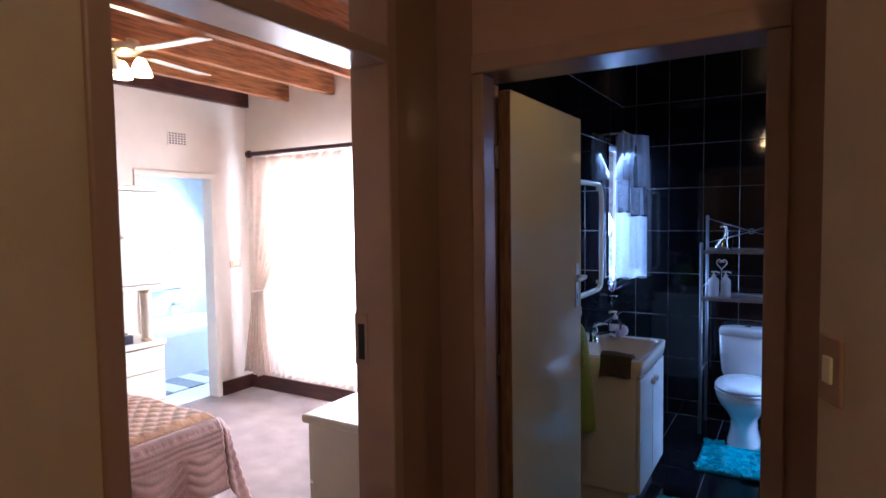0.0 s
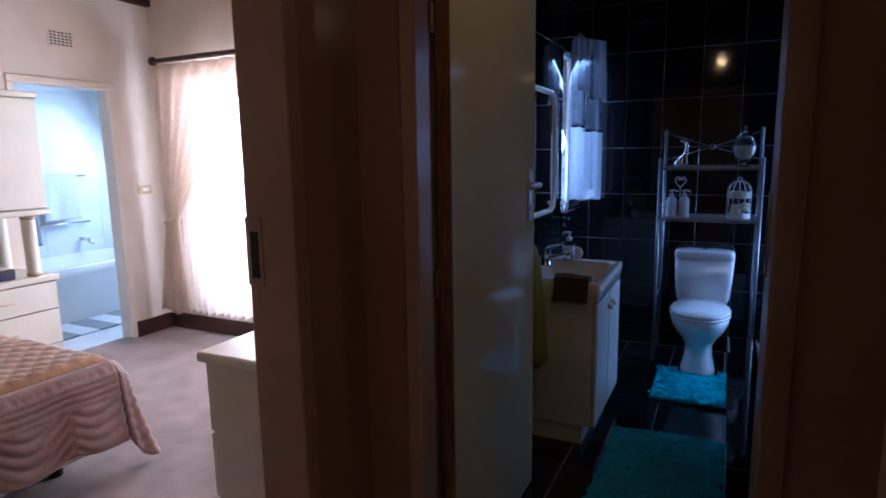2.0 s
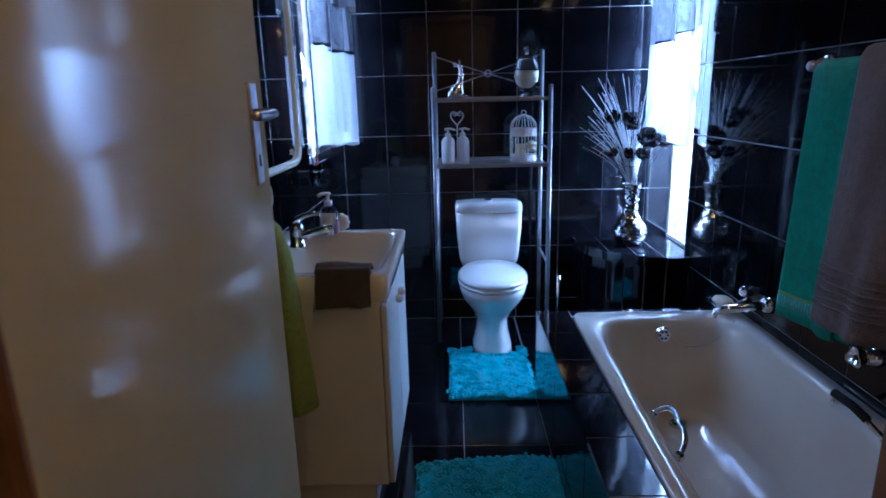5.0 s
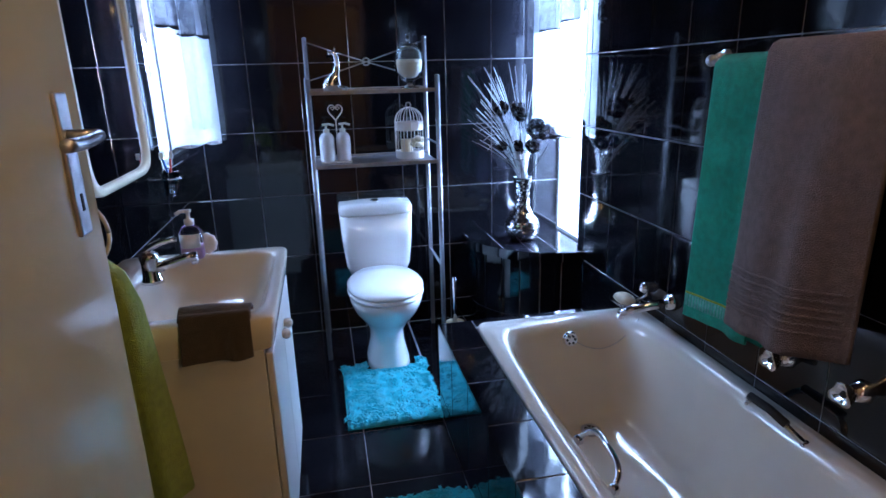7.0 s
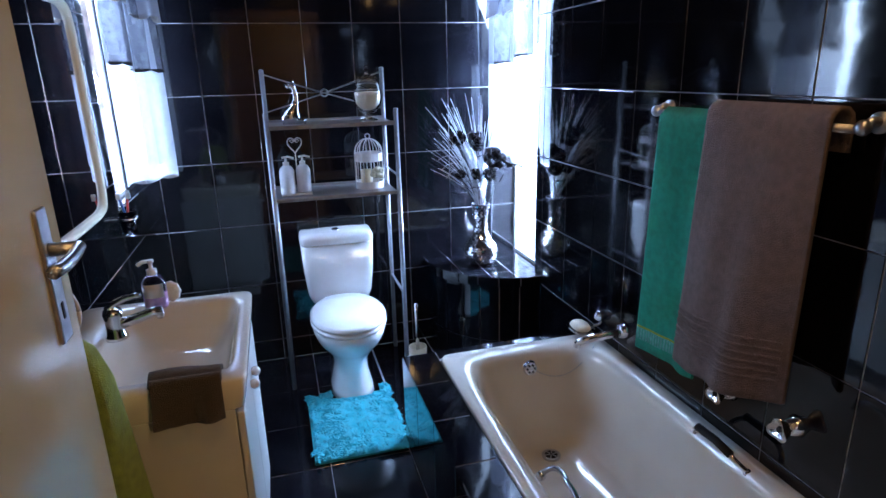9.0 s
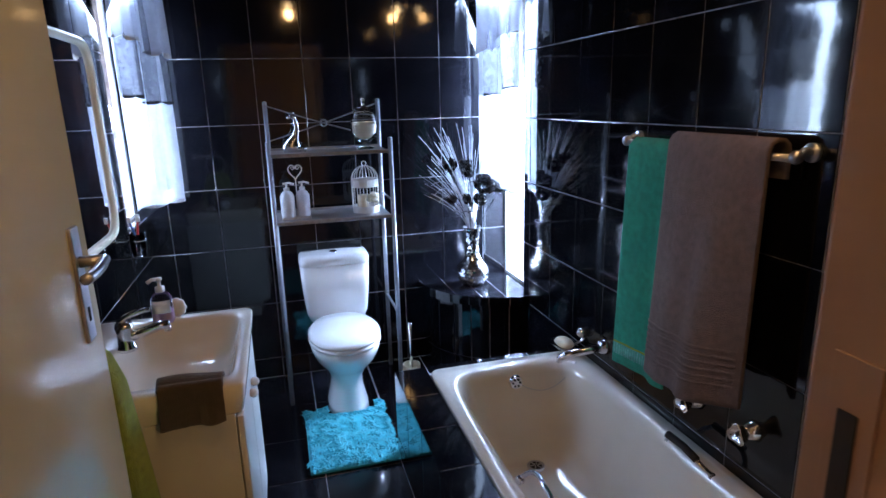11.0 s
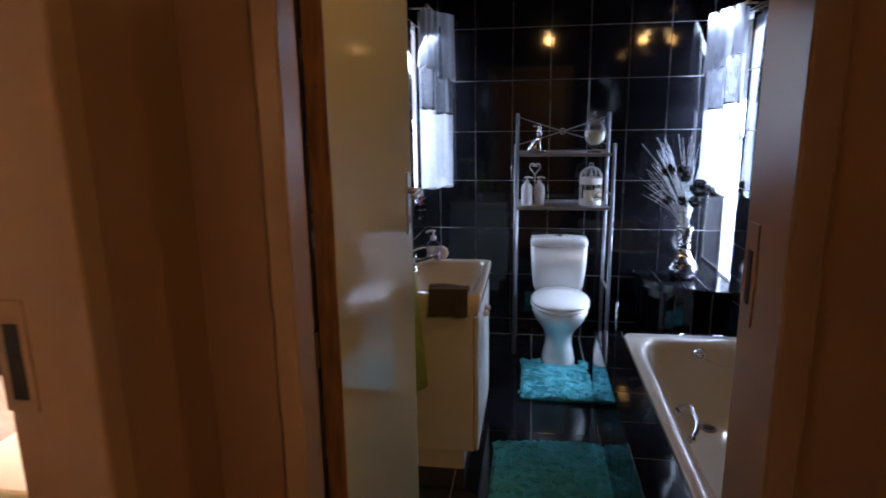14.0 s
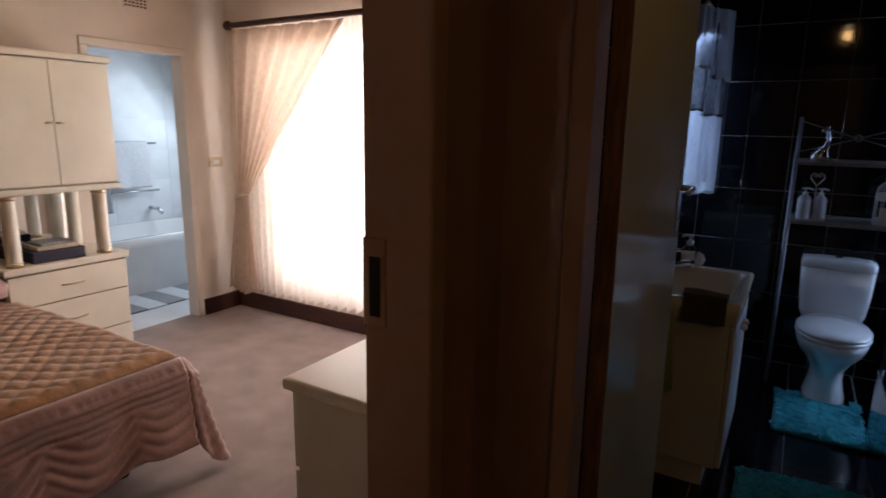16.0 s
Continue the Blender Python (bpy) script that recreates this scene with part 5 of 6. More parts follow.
# lamps with bare bulbs
hall_lamp = thing("ceiling_lamp", (0.80, 0.25, 2.60), "brass ceiling lamp with two warm bulbs in the hall", "ceiling lamp")
part("plate", lathe([(0.08, 2.60), (0.075, 2.58), (0.0, 2.578)], 0.80, 0.25, 20), BRASS, hall_lamp, soft=True)
part("stem", tube([(0.80, 0.25, 2.59), (0.80, 0.25, 2.41)], 0.007, 8), BRASS, hall_lamp)
for s in (-1, 1):
    a = part("arm", tube([(0.80, 0.25, 2.415), (0.80 + s * 0.08, 0.25, 2.38)], 0.008, 8), BRASS, hall_lamp)
    part("bulb", ball((0.80 + s * 0.105, 0.25, 2.36), 0.028), BULB, a, "glowing warm bulb", soft=True)
for at, wall, lab in (((0.06, 2.38, 2.45), (0.06, BY0 + 0.001, 2.50), "brass wall lamp with a bare bulb above the doorway"), ((1.0, 2.92, 2.36), (BX1 - 0.008, 2.92, 2.41), "brass wall lamp with a bare bulb over the bath")):
    e = thing("wall_lamp", wall, lab, "wall lamp", "bathroom wall lamps")
    out = (Vector(at) - Vector(wall)) * Vector((1, 1, 0))
    out.normalize()
    w = Vector(wall)
    part("plate", tube([w, w + out * 0.012, w + out * 0.018], 0.045, 20, taper=0.8), BRASS, e, soft=True)
    part("arm", tube(arc(w, w + out * 0.08, Vector(at) + Vector((0, 0, 0.045)), 8), 0.007, 8), BRASS, e, soft=True)
    part("bulb", ball(at, 0.030, squash=1.25), BULB, e, "glowing warm bulb", soft=True)

# ---- bedroom window, curtains ----
w3 = thing("window_3", (-2.55, 4.25, 0.35), "wide bedroom window with white frame", "window", kind="structure")
for a, b, c, d in ((-3.55, -3.50, 0.35, 2.08), (-1.60, -1.55, 0.35, 2.08), (-2.575, -2.525, 0.40, 2.03), (-3.50, -1.60, 0.35, 0.40), (-3.50, -1.60, 2.03, 2.08)):
    part("window_frame", box(a, b, 4.23, 4.27, c, d, 0.003), WHITE_METAL, w3)
for a, b in ((-3.50, -2.575), (-2.525, -1.60)):
    pn = part("pane", box(a, b, 4.248, 4.252, 0.40, 2.03), CLEAR, w3)
    pn.visible_shadow = False
w4 = thing("window_4", (-4.95, EY1 + 0.07, 1.1), "ensuite window with white frame", "window", kind="structure")
for a, b, c, d in ((-5.5, -5.45, 1.1, 2.1), (-4.45, -4.4, 1.1, 2.1), (-5.45, -4.45, 1.1, 1.15), (-5.45, -4.45, 2.05, 2.1)):
    part("window_frame", box(a, b, EY1 + 0.05, EY1 + 0.09, c, d, 0.003), WHITE_METAL, w4)
pn = part("pane", box(-5.45, -4.45, EY1 + 0.068, EY1 + 0.072, 1.15, 2.05), CLEAR, w4)
pn.visible_shadow = False

rod = thing("curtain_rod", (-3.84, 4.0, 2.17), "dark red wooden curtain pole with ball end", "curtain pole")
part("pole", tube([(-3.82, 4.0, 2.17), (-1.35, 4.0, 2.17)], 0.020, 14), DARK_WOOD, rod, soft=True)
part("finial", ball((-3.85, 4.0, 2.17), 0.036), DARK_WOOD, rod, soft=True)
for x in (-3.72, -1.41):
    part("bracket", box(x - 0.015, x + 0.015, 4.0, RY1, 2.14, 2.17, 0.004), DARK_WOOD, rod)
lace = tagged(part("lace_curtain", ruffle((-3.74, 4.03), (-1.45, 4.03), 0.20, 2.16, 30, 0.030, 1.0, nu=420, nv=16, hem=0.015, seed=0.5), LACE, soft=True), "white lace curtain glowing with daylight over the window", "curtain")
frill = part("heading_frill", ruffle((-3.78, 4.0), (-1.45, 4.0), 2.02, 2.155, 46, 0.010, 1.0, nu=460, nv=4, hem=0.004, seed=2.5), DRAPE, lace, "gathered cream heading", soft=True)


def drape_pt(u, v):
    # fuller at the top, pinched at the tieback, flared below
    z = 0.20 + (2.13 - 0.20) * v
    tie = 0.95
    if z > tie:
        k = (z - tie) / (2.13 - tie)
        wid = 0.12 + 0.98 * k ** 1.05
        left = -3.78 - 0.03 * k
    else:
        k = (tie - z) / (tie - 0.20)
        wid = 0.12 + 0.24 * k ** 0.8
        left = -3.78 - 0.17 * k ** 0.75
    w = math.sin(u * 7 * 6.283 + 0.6 * math.sin(4 * v)) * (0.012 + 0.016 * abs(v - 0.42))
    return (left + wid * u, 3.955 + w, z + (0.02 * math.sin(u * 9) if z < 0.4 else 0))


dr = tagged(part("drape", grid(110, 40, drape_pt), DRAPE, soft=True, solid=0.002), "cream drape tied back at the window's edge", "curtain")
part("tieback", tube([(-3.73 + 0.068 * math.cos(q), 3.955 + 0.045 * math.sin(q), 0.95 + 0.02 * math.cos(q)) for q in np.linspace(0, 6.2832, 21)], 0.012, 8), DRAPE, dr, "gathered cream tieback", soft=True)

vent = thing("air_vent", (RX0, 3.435, 2.265), "white perforated wall air vent above the ensuite doorway", "air vent", kind="structure")
part("plate", box(RX0, RX0 + 0.008, 3.345, 3.525, 2.21, 2.32, 0.002), PAINT_BED, vent)
for i in range(6):
    for j in range(5):
        part("slot", box(RX0 + 0.0075, RX0 + 0.0095, 3.358 + i * 0.027, 3.374 + i * 0.027, 2.221 + j * 0.020, 2.232 + j * 0.020), DARK, vent)

# ---- ceiling fan ----
fan = thing("ceiling_fan", (-2.98, 2.42, 2.62), "cream ceiling fan with glass shades hanging from the beams", "ceiling fan")
fx, fy = -3.05, 2.40
part("rod", tube([(fx, fy, RZ), (fx, fy, 2.66)], 0.015, 10), BRASS, fan)
part("motor", lathe([(0.0, 2.68), (0.07, 2.67), (0.10, 2.64), (0.10, 2.60), (0.06, 2.57), (0.0, 2.565)], fx, fy, 24), BRASS, fan, soft=True)
for k in range(4):
    a = radians(8 + 90 * k)
    M = Matrix.Translation((fx, fy, 2.585)) @ Matrix.Rotation(a, 4, 'Z') @ Matrix.Rotation(radians(10), 4, 'X')
    bm = box(0.17, 0.62, -0.065, 0.065, -0.004, 0.004, 0.003)
    bmesh.ops.transform(bm, matrix=M, verts=bm.verts)
    bl = part("blade", bm, CREAM_MEL, fan)
    bm = box(0.08, 0.20, -0.02, 0.02, -0.009, -0.004)
    bmesh.ops.transform(bm, matrix=M, verts=bm.verts)
    part("blade_iron", bm, BRASS, bl)
for k in range(3):
    a = radians(40 + 120 * k)
    c = Vector((fx + 0.09 * math.cos(a), fy + 0.09 * math.sin(a), 2.50))
    part("shade", lathe([(0.02, 2.55), (0.035, 2.53), (0.055, 2.48), (0.062, 2.45), (0.058, 2.45), (0.03, 2.53)], c.x, c.y, 18), BULB if k < 2 else CREAM_MEL, fan, "lit frosted glass shade", soft=True)

# ---- bed ----
bed = thing("bed", (-3.1, 1.6, 0), "double bed under a gold and dusty pink quilted bedspread", "bed")
BXA, BXB, BYA, BYB, BT = -3.98, -2.31, 0.80, 2.38, 0.55
part("base", box(BXA, BXB - 0.05, BYA + 0.04, BYB - 0.05, 0.09, 0.33, 0.02), BED_BASE, bed, "off-white bed base")
part("mattress", box(BXA, BXB - 0.03, BYA + 0.03, BYB - 0.03, 0.33, BT - 0.02, 0.05, seg=4), BED_BASE, bed)
for x in (BXA + 0.1, BXB - 0.2):
    for y in (BYA + 0.15, BYB - 0.18):
        part("foot", lathe([(0.03, 0.0), (0.03, 0.09)], x, y, 12), DARK, bed)
spread = thing("bedspread", (-3.1, 1.6, BT), "gold and dusty pink quilted satin bedspread draped over the bed", "bedspread")


def top_pt(u, v):
    x, y = BXA + (BXB - BXA) * u, BYA + (BYB - BYA) * v
    q = abs(math.sin((x * 1.0 + y * 1.1 + 0.02 * math.sin(9 * y)) * 30)) * abs(math.sin((x - y * 1.1 + 0.02 * math.sin(11 * x)) * 30))
    edge = min(1.0, min(BXB - x, BYB - y, y - BYA + 0.01) / 0.05)
    return (x, y, BT + 0.011 * q ** 0.5 * edge - 0.03 * (1 - edge) ** 2 + 0.012 * noise.noise(Vector((x * 3, y * 3, 1))))


part("top_panel", grid(190, 170, top_pt), QUILT, spread, "gold quilted satin top", soft=True, solid=0.004)


def fall(corner_a, corner_b, outward, drop, name):
    a, b, o = Vector((*corner_a, 0)), Vector((*corner_b, 0)), Vector((*outward, 0))
    ln = (b - a).length

    def f(u, v):
        s = u * ln
        d = v * drop
        scal = 0.5 * abs(math.sin(s * math.pi / 0.34))
        line = d - 0.175 - 0.16 * scal * min(1, (1 - u) * 6)
        relief = 0.0
        if d > 0.05:
            relief += 0.012 * abs(math.sin(d * math.pi / 0.032)) if d < 0.15 else 0.013 * abs(math.sin((line) * math.pi / 0.055))
        wob = (0.012 * math.sin(s * 9) + 0.01 * math.sin(s * 23)) * v * min(1, (1 - u) * 6)
        r = 0.045 * min(1, d / 0.06) ** 0.5
        hem = 0.09 * (0.3 - scal) * v * min(1, (1 - u) * 6)
        gather = 0.003 * math.sin(s * 170 + 2 * math.sin(s * 31)) if 0.02 < d < 0.05 else 0
        p = a + (b - a) * u + o * (r + relief * 0.8 + wob + 0.04 * v * v * max(0, 1 - abs(u - (1.0 if name == "foot" else 1.0)) * 4) + gather)
        return (p.x, p.y, BT - 0.026 - d + hem)
    return grid(int(ln / 0.012), 44, f)


part("foot_fall", fall((BXB, BYA), (BXB, BYB), (1, 0), 0.37, "foot"), FLOUNCE, spread, "dusty pink satin fall with scalloped quilting", soft=True, solid=0.004)
part("side_fall", fall((BXA, BYB), (BXB, BYB), (0, 1), 0.37, "side"), FLOUNCE, spread, "dusty pink satin fall with scalloped quilting", soft=True, solid=0.004)


def corner_pt(u, v):
    a = u * math.pi / 2
    d = v * (0.37 + 0.12 * math.sin(2 * a))
    rel = (0.0096 * abs(math.sin(d * math.pi / 0.032)) if d < 0.15 else 0.0104 * abs(math.sin((d - 0.175) * math.pi / 0.055))) if d > 0.05 else 0
    r = 0.045 * min(1, d / 0.06) ** 0.5 + rel + 0.04 * v * v + 0.07 * v * math.sin(2 * a) ** 2 + 0.012 * math.sin(a * 9) * v
    return (BXB + r * math.cos(a), BYB + r * math.sin(a), BT - 0.026 - d)


part("corner_fall", grid(24, 30, corner_pt), FLOUNCE, spread, soft=True, solid=0.004)
pil = rings([oval(-3.72, 2.02, BT + 0.02, 0.14, 0.22, 4, 40), oval(-3.72, 2.02, BT + 0.05, 0.20, 0.30, 4, 40), oval(-3.72, 2.02, BT + 0.11, 0.21, 0.31, 3.5, 40), oval(-3.72, 2.02, BT + 0.17, 0.16, 0.24, 3, 40), oval(-3.72, 2.02, BT + 0.19, 0.05, 0.1, 2, 40)])
tagged(part("pillow", pil, FLOUNCE, soft=True), "dusty pink satin pillow at the bed's head", "pillow")

# ---- wall unit beside the bed ----
HX, HY0, HY1 = -3.60, 2.31, 2.945
ped = thing("bedside_pedestal", (-3.83, 2.63, 0), "cream bedside chest of three drawers", "chest of drawers")
part("body", box(RX0 + 0.01, HX - 0.02, HY0, HY1, 0.0, 0.685, 0.003), CREAM_MEL, ped)
part("top", box(RX0 + 0.005, HX + 0.01, HY0 - 0.015, HY1 + 0.015, 0.685, 0.725, 0.008), CREAM_MEL, ped)
for z0, z1 in ((0.06, 0.275), (0.282, 0.50), (0.507, 0.675)):
    d = part("drawer", box(HX - 0.019, HX, HY0 + 0.004, HY1 - 0.004, z0, z1, 0.003), CREAM_MEL, ped)
    part("edge_strip", box(HX - 0.018, HX + 0.0012, HY0 + 0.004, HY1 - 0.004, z1 + 0.001, z1 + 0.0055), CREAM_LINE, d)
    part("handle", tube(arc((HX, 2.57, (z0 + z1) / 2), (HX + 0.045, 2.63, (z0 + z1) / 2 + 0.004), (HX, 2.69, (z0 + z1) / 2), 8), 0.005, 8), BRASS, d, "curved brass handle", soft=True)
for x, y in ((HX - 0.045, 2.375), (HX - 0.045, 2.845), (-3.95, 2.375), (-3.95, 2.845)):
    c = thing("column", (x, y, 0.725), "smooth cream column with brass collars carrying the cupboard", "column", "columns under the cupboard")
    bm = rings([[(x + 0.037 * math.cos(q), y + 0.037 * math.sin(q), zz) for q in np.linspace(0, 2 * math.pi, 85)[:-1]] for zz in (0.748, 1.075)])
    part("shaft", bm, CREAM_MEL, c)
    for zz in (0.726, 1.076):
        part("collar", lathe([(0.040, zz), (0.042, zz + 0.010), (0.040, zz + 0.022)], x, y, 24), BRASS, c, soft=True)
back_mirror = thing("mirror", (RX0, 2.63, 0.726), "frameless mirror panel behind the cream columns", "mirror")
part("mirror_glass", box(RX0 + 0.003, RX0 + 0.009, HY0 + 0.01, HY1 - 0.01, 0.7265, 1.098), MIRROR, back_mirror)
hut = thing("wall_cupboard", (-3.83, 2.63, 1.10), "cream two door cupboard raised on columns", "cupboard")
part("body", box(RX0 + 0.01, HX - 0.02, HY0, HY1, 1.135, 1.80, 0.003), CREAM_MEL, hut)
part("bottom", box(RX0 + 0.005, HX + 0.008, HY0 - 0.012, HY1 + 0.012, 1.099, 1.134, 0.008), CREAM_MEL, hut)
part("cornice", box(RX0 + 0.005, HX + 0.012, HY0 - 0.015, HY1 + 0.015, 1.802, 1.838, 0.008), CREAM_MEL, hut)
for y0, y1, hy_ in ((HY0 + 0.003, 2.6255, 2.60), (2.6295, HY1 - 0.003, 2.655)):
    d = part("door", box(HX - 0.019, HX, y0, y1, 1.142, 1.795, 0.003), CREAM_MEL, hut)
    part("handle", tube([(HX + 0.004, hy_ - 0.018, 1.47), (HX + 0.018, hy_, 1.472), (HX + 0.004, hy_ + 0.018, 1.47)], 0.006, 8), BRASS, d, "small brass handle", soft=True)
for k, (x0, x1, y0, y1, z0, z1, m, lab) in enumerate(((-3.85, -3.63, 2.46, 2.73, 0.725, 0.785, DARK_BOOK, "dark blue box on the pedestal"), (-3.83, -3.66, 2.50, 2.71, 0.785, 0.806, PAPER, "cream paperback lying on a dark box"),
                                                      (-4.0, -3.88, 2.43, 2.56, 0.725, 0.80, DARK_BOOK, "dark stack of books under the cupboard"), (-3.82, -3.67, 2.52, 2.69, 0.806, 0.822, GREY_CLOTH, "grey notebook on top of the pile"))):
    e = thing("book", ((x0 + x1) / 2, (y0 + y1) / 2, z0), lab, "book")
    part("cover", box(x0, x1, y0, y1, z0, z1, 0.003), m, e)
    part("pages", box(x0 + 0.006, x1 - 0.004, y0 + 0.006, y1 + 0.0005, z0 + 0.004, z1 - 0.004), PAPER, e)

# ---- chest of drawers by the doorway ----
chest = thing("chest_of_drawers", (-1.14, 2.5, 0), "cream chest of drawers against the bedroom wall", "chest of drawers")
part("body", box(-1.295, -0.985, 2.045, 3.0, 0.0, 0.775, 0.003), CREAM_MEL, chest)
part("top", box(-1.325, -0.98, 2.02, 3.03, 0.775, 0.81, 0.010), CREAM_MEL, chest)
for z0, z1 in ((0.06, 0.28), (0.29, 0.52), (0.53, 0.765)):
    d = part("drawer", box(-1.315, -1.296, 2.05, 2.995, z0, z1, 0.004), CREAM_MEL, chest)
    for y in (2.25, 2.8):
        part("knob", ball((-1.33, y, (z0 + z1) / 2), 0.014), BRASS, d, soft=True)

# ---- ensuite ----
etub = thing("bathtub", (-5.4, 3.8, 0), "white bathtub boxed in white tiles", "bathtub")
part("panel", box(-5.05, -5.0, 2.45, 4.9, 0.0, 0.45), WHITE_TILE, etub)
part("shell", rings([oval(-5.42, 3.7, 0.40, 0.42, 1.2, 20, 48), oval(-5.42, 3.7, 0.485, 0.43, 1.21, 20, 48), oval(-5.42, 3.7, 0.49, 0.36, 1.12, 9, 48), oval(-5.42, 3.7, 0.2, 0.28, 0.98, 5, 48), oval(-5.42, 3.7, 0.17, 0.1, 0.4, 3, 48)], open_first=True), PORCELAIN, etub, soft=True)
part("tap", tube([(EX0, 4.55, 0.62), (-5.72, 4.55, 0.62), (-5.66, 4.55, 0.58)], 0.02, 10), CHROME, etub, "chrome bath tap", soft=True)
erail = thing("towel_rail", (EX0, 4.1, 1.25), "chrome towel rail on white tiles", "towel rail")
part("bar", tube([(EX0 + 0.07, 3.55, 1.27), (EX0 + 0.07, 4.62, 1.27)], 0.010, 10), CHROME, erail, soft=True)
part("bar", tube([(EX0 + 0.07, 4.05, 0.80), (EX0 + 0.07, 4.62, 0.80)], 0.010, 10), CHROME, erail, soft=True)
for y in (3.56, 4.61):
    part("bracket", tube([(EX0, y, 1.27), (EX0 + 0.07, y, 1.27)], 0.010, 8), CHROME, erail)
for y in (4.06, 4.61):
    part("bracket", tube([(EX0, y, 0.80), (EX0 + 0.07, y, 0.80)], 0.010, 8), CHROME, erail)
tagged(part("bath_towel", hung((EX0 + 0.07, 4.10), (EX0 + 0.07, 3.70), 1.272, 0.62, (1, 0), 1.3, 0.008, gap=0.018), GREY_CLOTH, soft=True, solid=0.01), "grey bath towel over the ensuite rail", "towel")
tagged(part("bath_towel", hung((EX0 + 0.07, 4.52), (EX0 + 0.07, 4.16), 1.272, 0.84, (1, 0), 1.3, 0.008, gap=0.018), WHITE_CLOTH, soft=True, solid=0.01), "white bath towel over the ensuite rail", "towel")
em = thing("bath_mat", (-4.7, 3.9, 0), "grey and white striped mat on the ensuite floor", "bath mat")
for i in range(5):
    part("stripe", box(-4.96, -4.52, 3.45 + i * 0.17, 3.617 + i * 0.17, 0.0, 0.014, 0.004), GREY_CLOTH if i % 2 == 0 else WHITE_CLOTH, em)

# ---- tiles of walls and floors, one by one ----
TILE_MESHES = {}


def tile_mesh(sx, sy, sz, m):
    key = (round(sx, 3), round(sy, 3), round(sz, 3), m.name)
    if key not in TILE_MESHES:
        bm = box(-sx / 2, sx / 2, -sy / 2, sy / 2, -sz / 2, sz / 2, 0.0012, seg=1)
        me = bpy.data.meshes.new("tile")
        bm.to_mesh(me)
        bm.free()
        me.materials.append(m)
        TILE_MESHES[key] = me
    return TILE_MESHES[key]


trnd = random.Random(2)


def lay(parent, axis, plane, normal, a0, a1, b0, b1, aw, bw, a_start, b_start, m, skip=lambda a, b, c, d: None, joint=0.0032, thick=0.0032):
    """Tiles on a plane; axis is the plane's normal axis, a and b the other two in order."""
    def cuts(lo, hi, w, start):
        c = start
        while c > lo + 1e-6:
            c -= w
        out = []
        while c < hi - 1e-6:
            s, e = max(lo, c), min(hi, c + w)
            if e - s > 0.012:
                out.append((s, e))
            c += w
        return out
    for s0, s1 in cuts(a0, a1, aw, a_start):
        for t0, t1 in cuts(b0, b1, bw, b_start):
            hit = skip(s0, s1, t0, t1)
            if hit == "out":
                continue
            for u0, u1, v0, v1 in hit or [(s0, s1, t0, t1)]:
                if u1 - u0 < 0.012 or v1 - v0 < 0.012:
                    continue
                du, dv = u1 - u0 - joint, v1 - v0 - joint
                cu, cv = (u0 + u1) / 2, (v0 + v1) / 2
                c = plane + normal * thick * 0.5
                tilt = [trnd.uniform(-0.0035, 0.0035) for _ in range(2)]
                if axis == "x":
                    ob = new("tile", tile_mesh(thick, du, dv, m))
                    ob.location, ob.rotation_euler = (c, cu, cv), (0, tilt[0], tilt[1])
                elif axis == "y":
                    ob = new("tile", tile_mesh(du, thick, dv, m))
                    ob.location, ob.rotation_euler = (cu, c, cv), (tilt[0], 0, tilt[1])
                else:
                    ob = new("tile", tile_mesh(du, dv, thick, m))
                    ob.location, ob.rotation_euler = (cu, cv, c), (tilt[0] * 0.4, tilt[1] * 0.4, 0)
                ob.parent = parent


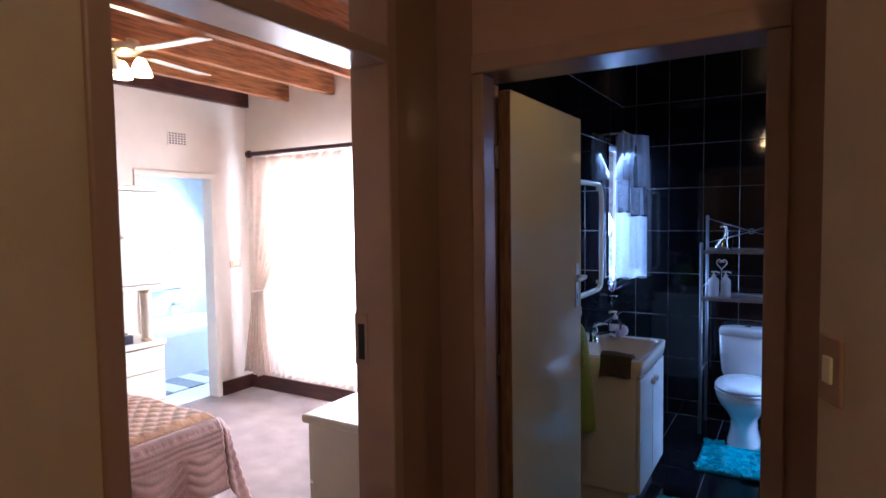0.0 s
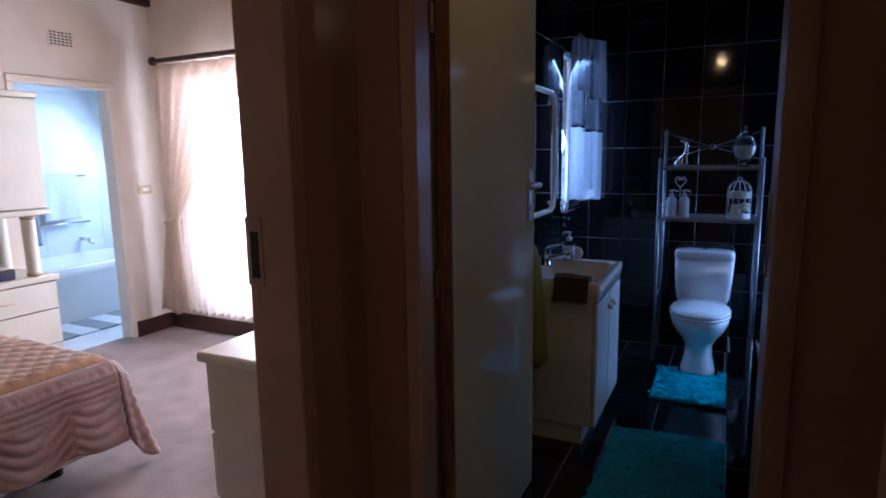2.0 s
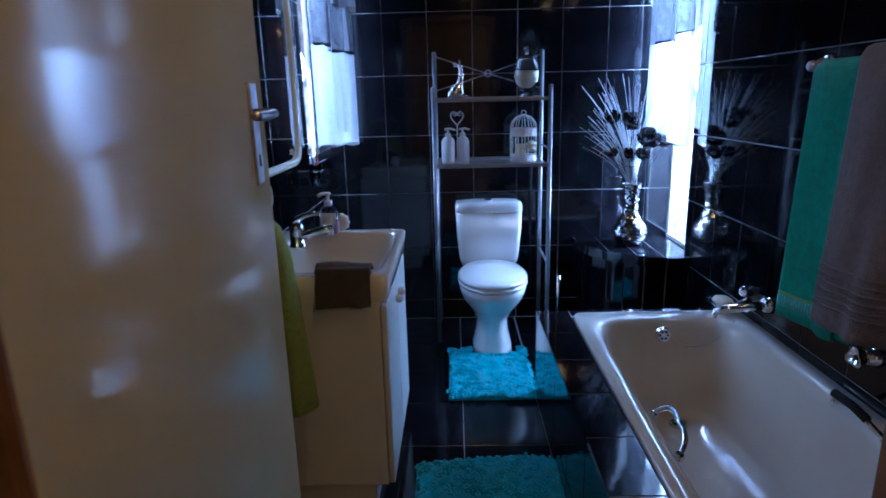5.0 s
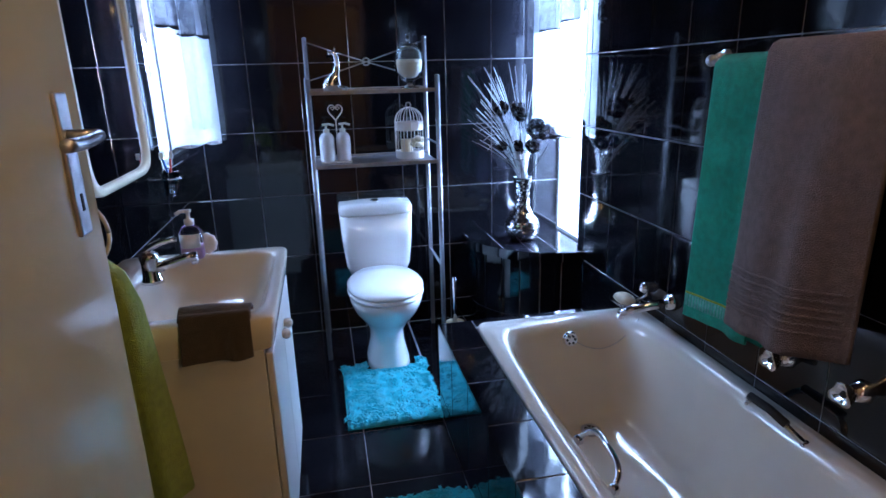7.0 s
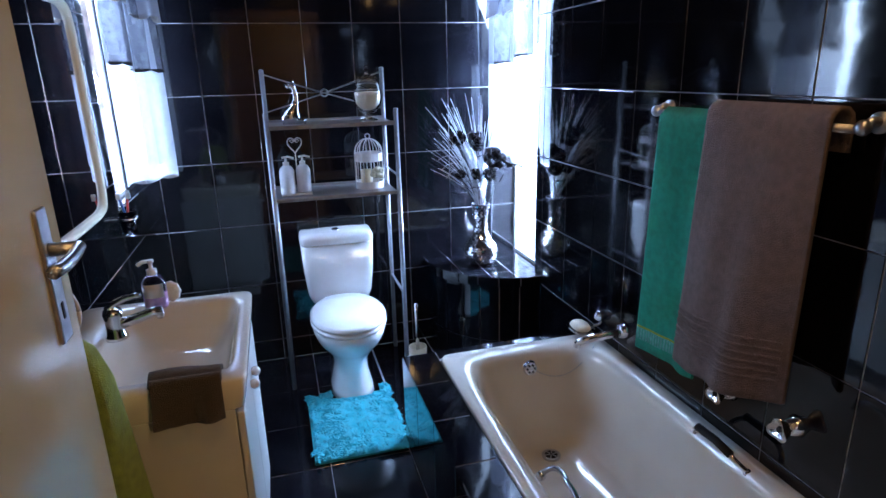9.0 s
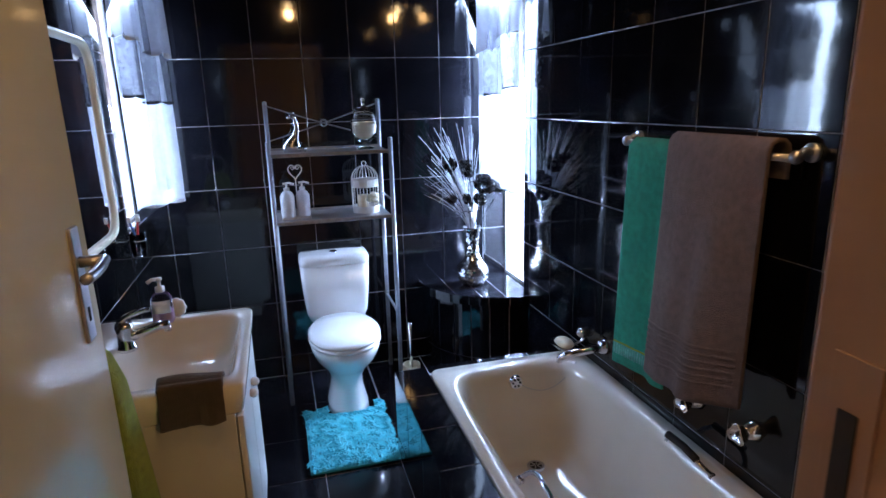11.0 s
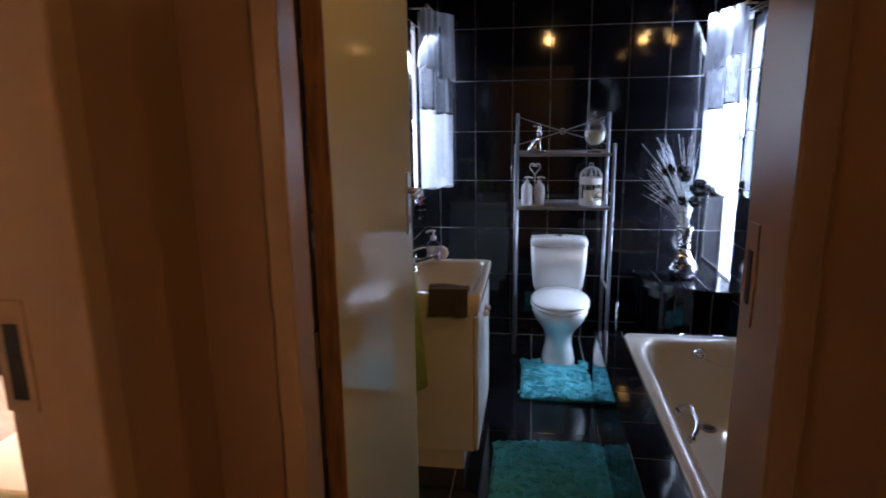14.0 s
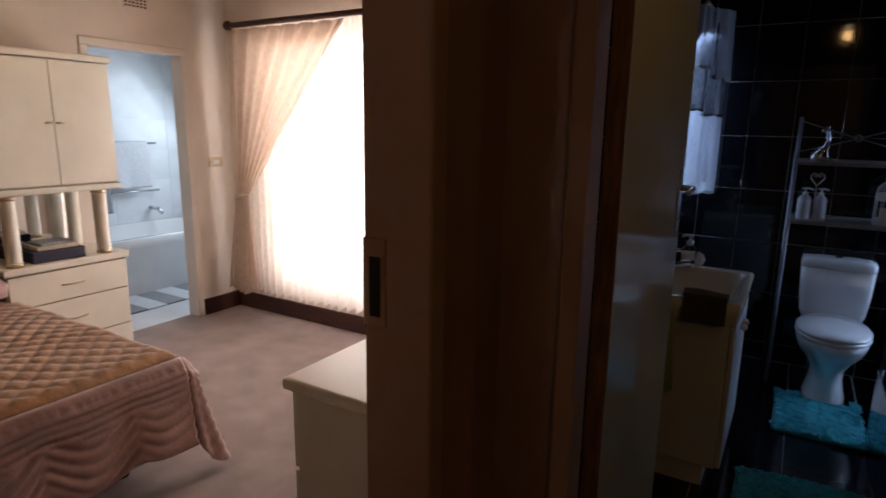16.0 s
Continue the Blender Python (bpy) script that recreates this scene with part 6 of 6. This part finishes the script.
def hole(y0, z0, z1):
    """Cut tiles round a window reaching from y0 to the back wall."""
    def f(a, b, c, d):
        if b <= y0 + 1e-4 or d <= z0 + 1e-4 or c >= z1 - 1e-4:
            return None
        s = max(a, y0)
        out = [(a, y0, c, d)] if a < y0 else []
        if c < z0:
            out.append((s, b, c, z0))
        if d > z1:
            out.append((s, b, z1, d))
        return out or "out"
    return f


def door_hole(a, b, c, d):
    if b <= -0.58 or a >= 0.35 or c >= 2.13:
        return None
    out = [(a, -0.58, c, d)] if a < -0.58 else []
    if b > 0.35:
        out.append((0.35, b, c, d))
    if d > 2.13:
        out.append((max(a, -0.58), min(b, 0.35), 2.13, d))
    return out or "out"


reveal = {"e": (BX1 + 0.002, 1.15), "w": (-0.90, BX0 - 0.002)}
for wall, (x0, x1), z0 in ((wall_bath_east, reveal["e"], 0.49), (wall_bath_west, reveal["w"], 1.0)):
    part("tile", box(x0, x1, 4.801, 4.807, z0 + 0.008, 2.118), BLACK_TILE, wall)
    part("tile", box(x0, x1, 4.808, BY1 - 0.008, z0 + 0.001, z0 + 0.007), BLACK_TILE, wall)
    part("tile", box(x0, x1, 4.808, BY1 - 0.008, 2.113, 2.119), BLACK_TILE, wall)
lay(wall_bath_back, "y", BY1, -1, BX0 - 0.05, BX1 + 0.05, 0.0, BZ, 0.25, 0.3333, 0.007, 0.1203, BLACK_TILE)
lay(wall_bath_east, "x", BX1, -1, BY0, BY1, 0.0, BZ, 0.25, 0.3333, BY1, 0.1203, BLACK_TILE, hole(4.80, 0.49, 2.12))
lay(wall_bath_west, "x", BX0, 1, BY0, BY1, 0.0, BZ, 0.25, 0.3333, BY1, 0.1203, BLACK_TILE, hole(4.80, 1.0, 2.12))
lay(wall_bath_door, "y", BY0 - 0.004, 1, BX0, BX1, 0.0, BZ, 0.25, 0.3333, 0.007, 0.1203, BLACK_TILE, door_hole)
floor_ob = bpy.data.objects["floor_bathroom"]
lay(floor_ob, "z", -0.0032, 1, BX0, 0.25, 2.19, BY1, 0.333, 0.333, 0.245, 4.16, FLOOR_TILE)
lay(floor_ob, "z", -0.0032, 1, 0.25, BX1, 4.23, BY1, 0.333, 0.333, 0.245, 4.16, FLOOR_TILE)
lay(wall_ens, "x", EX0, 1, EY0, EY1, 0.0, 2.5, 0.6, 0.30, 3.0, 0.0, WHITE_TILE)
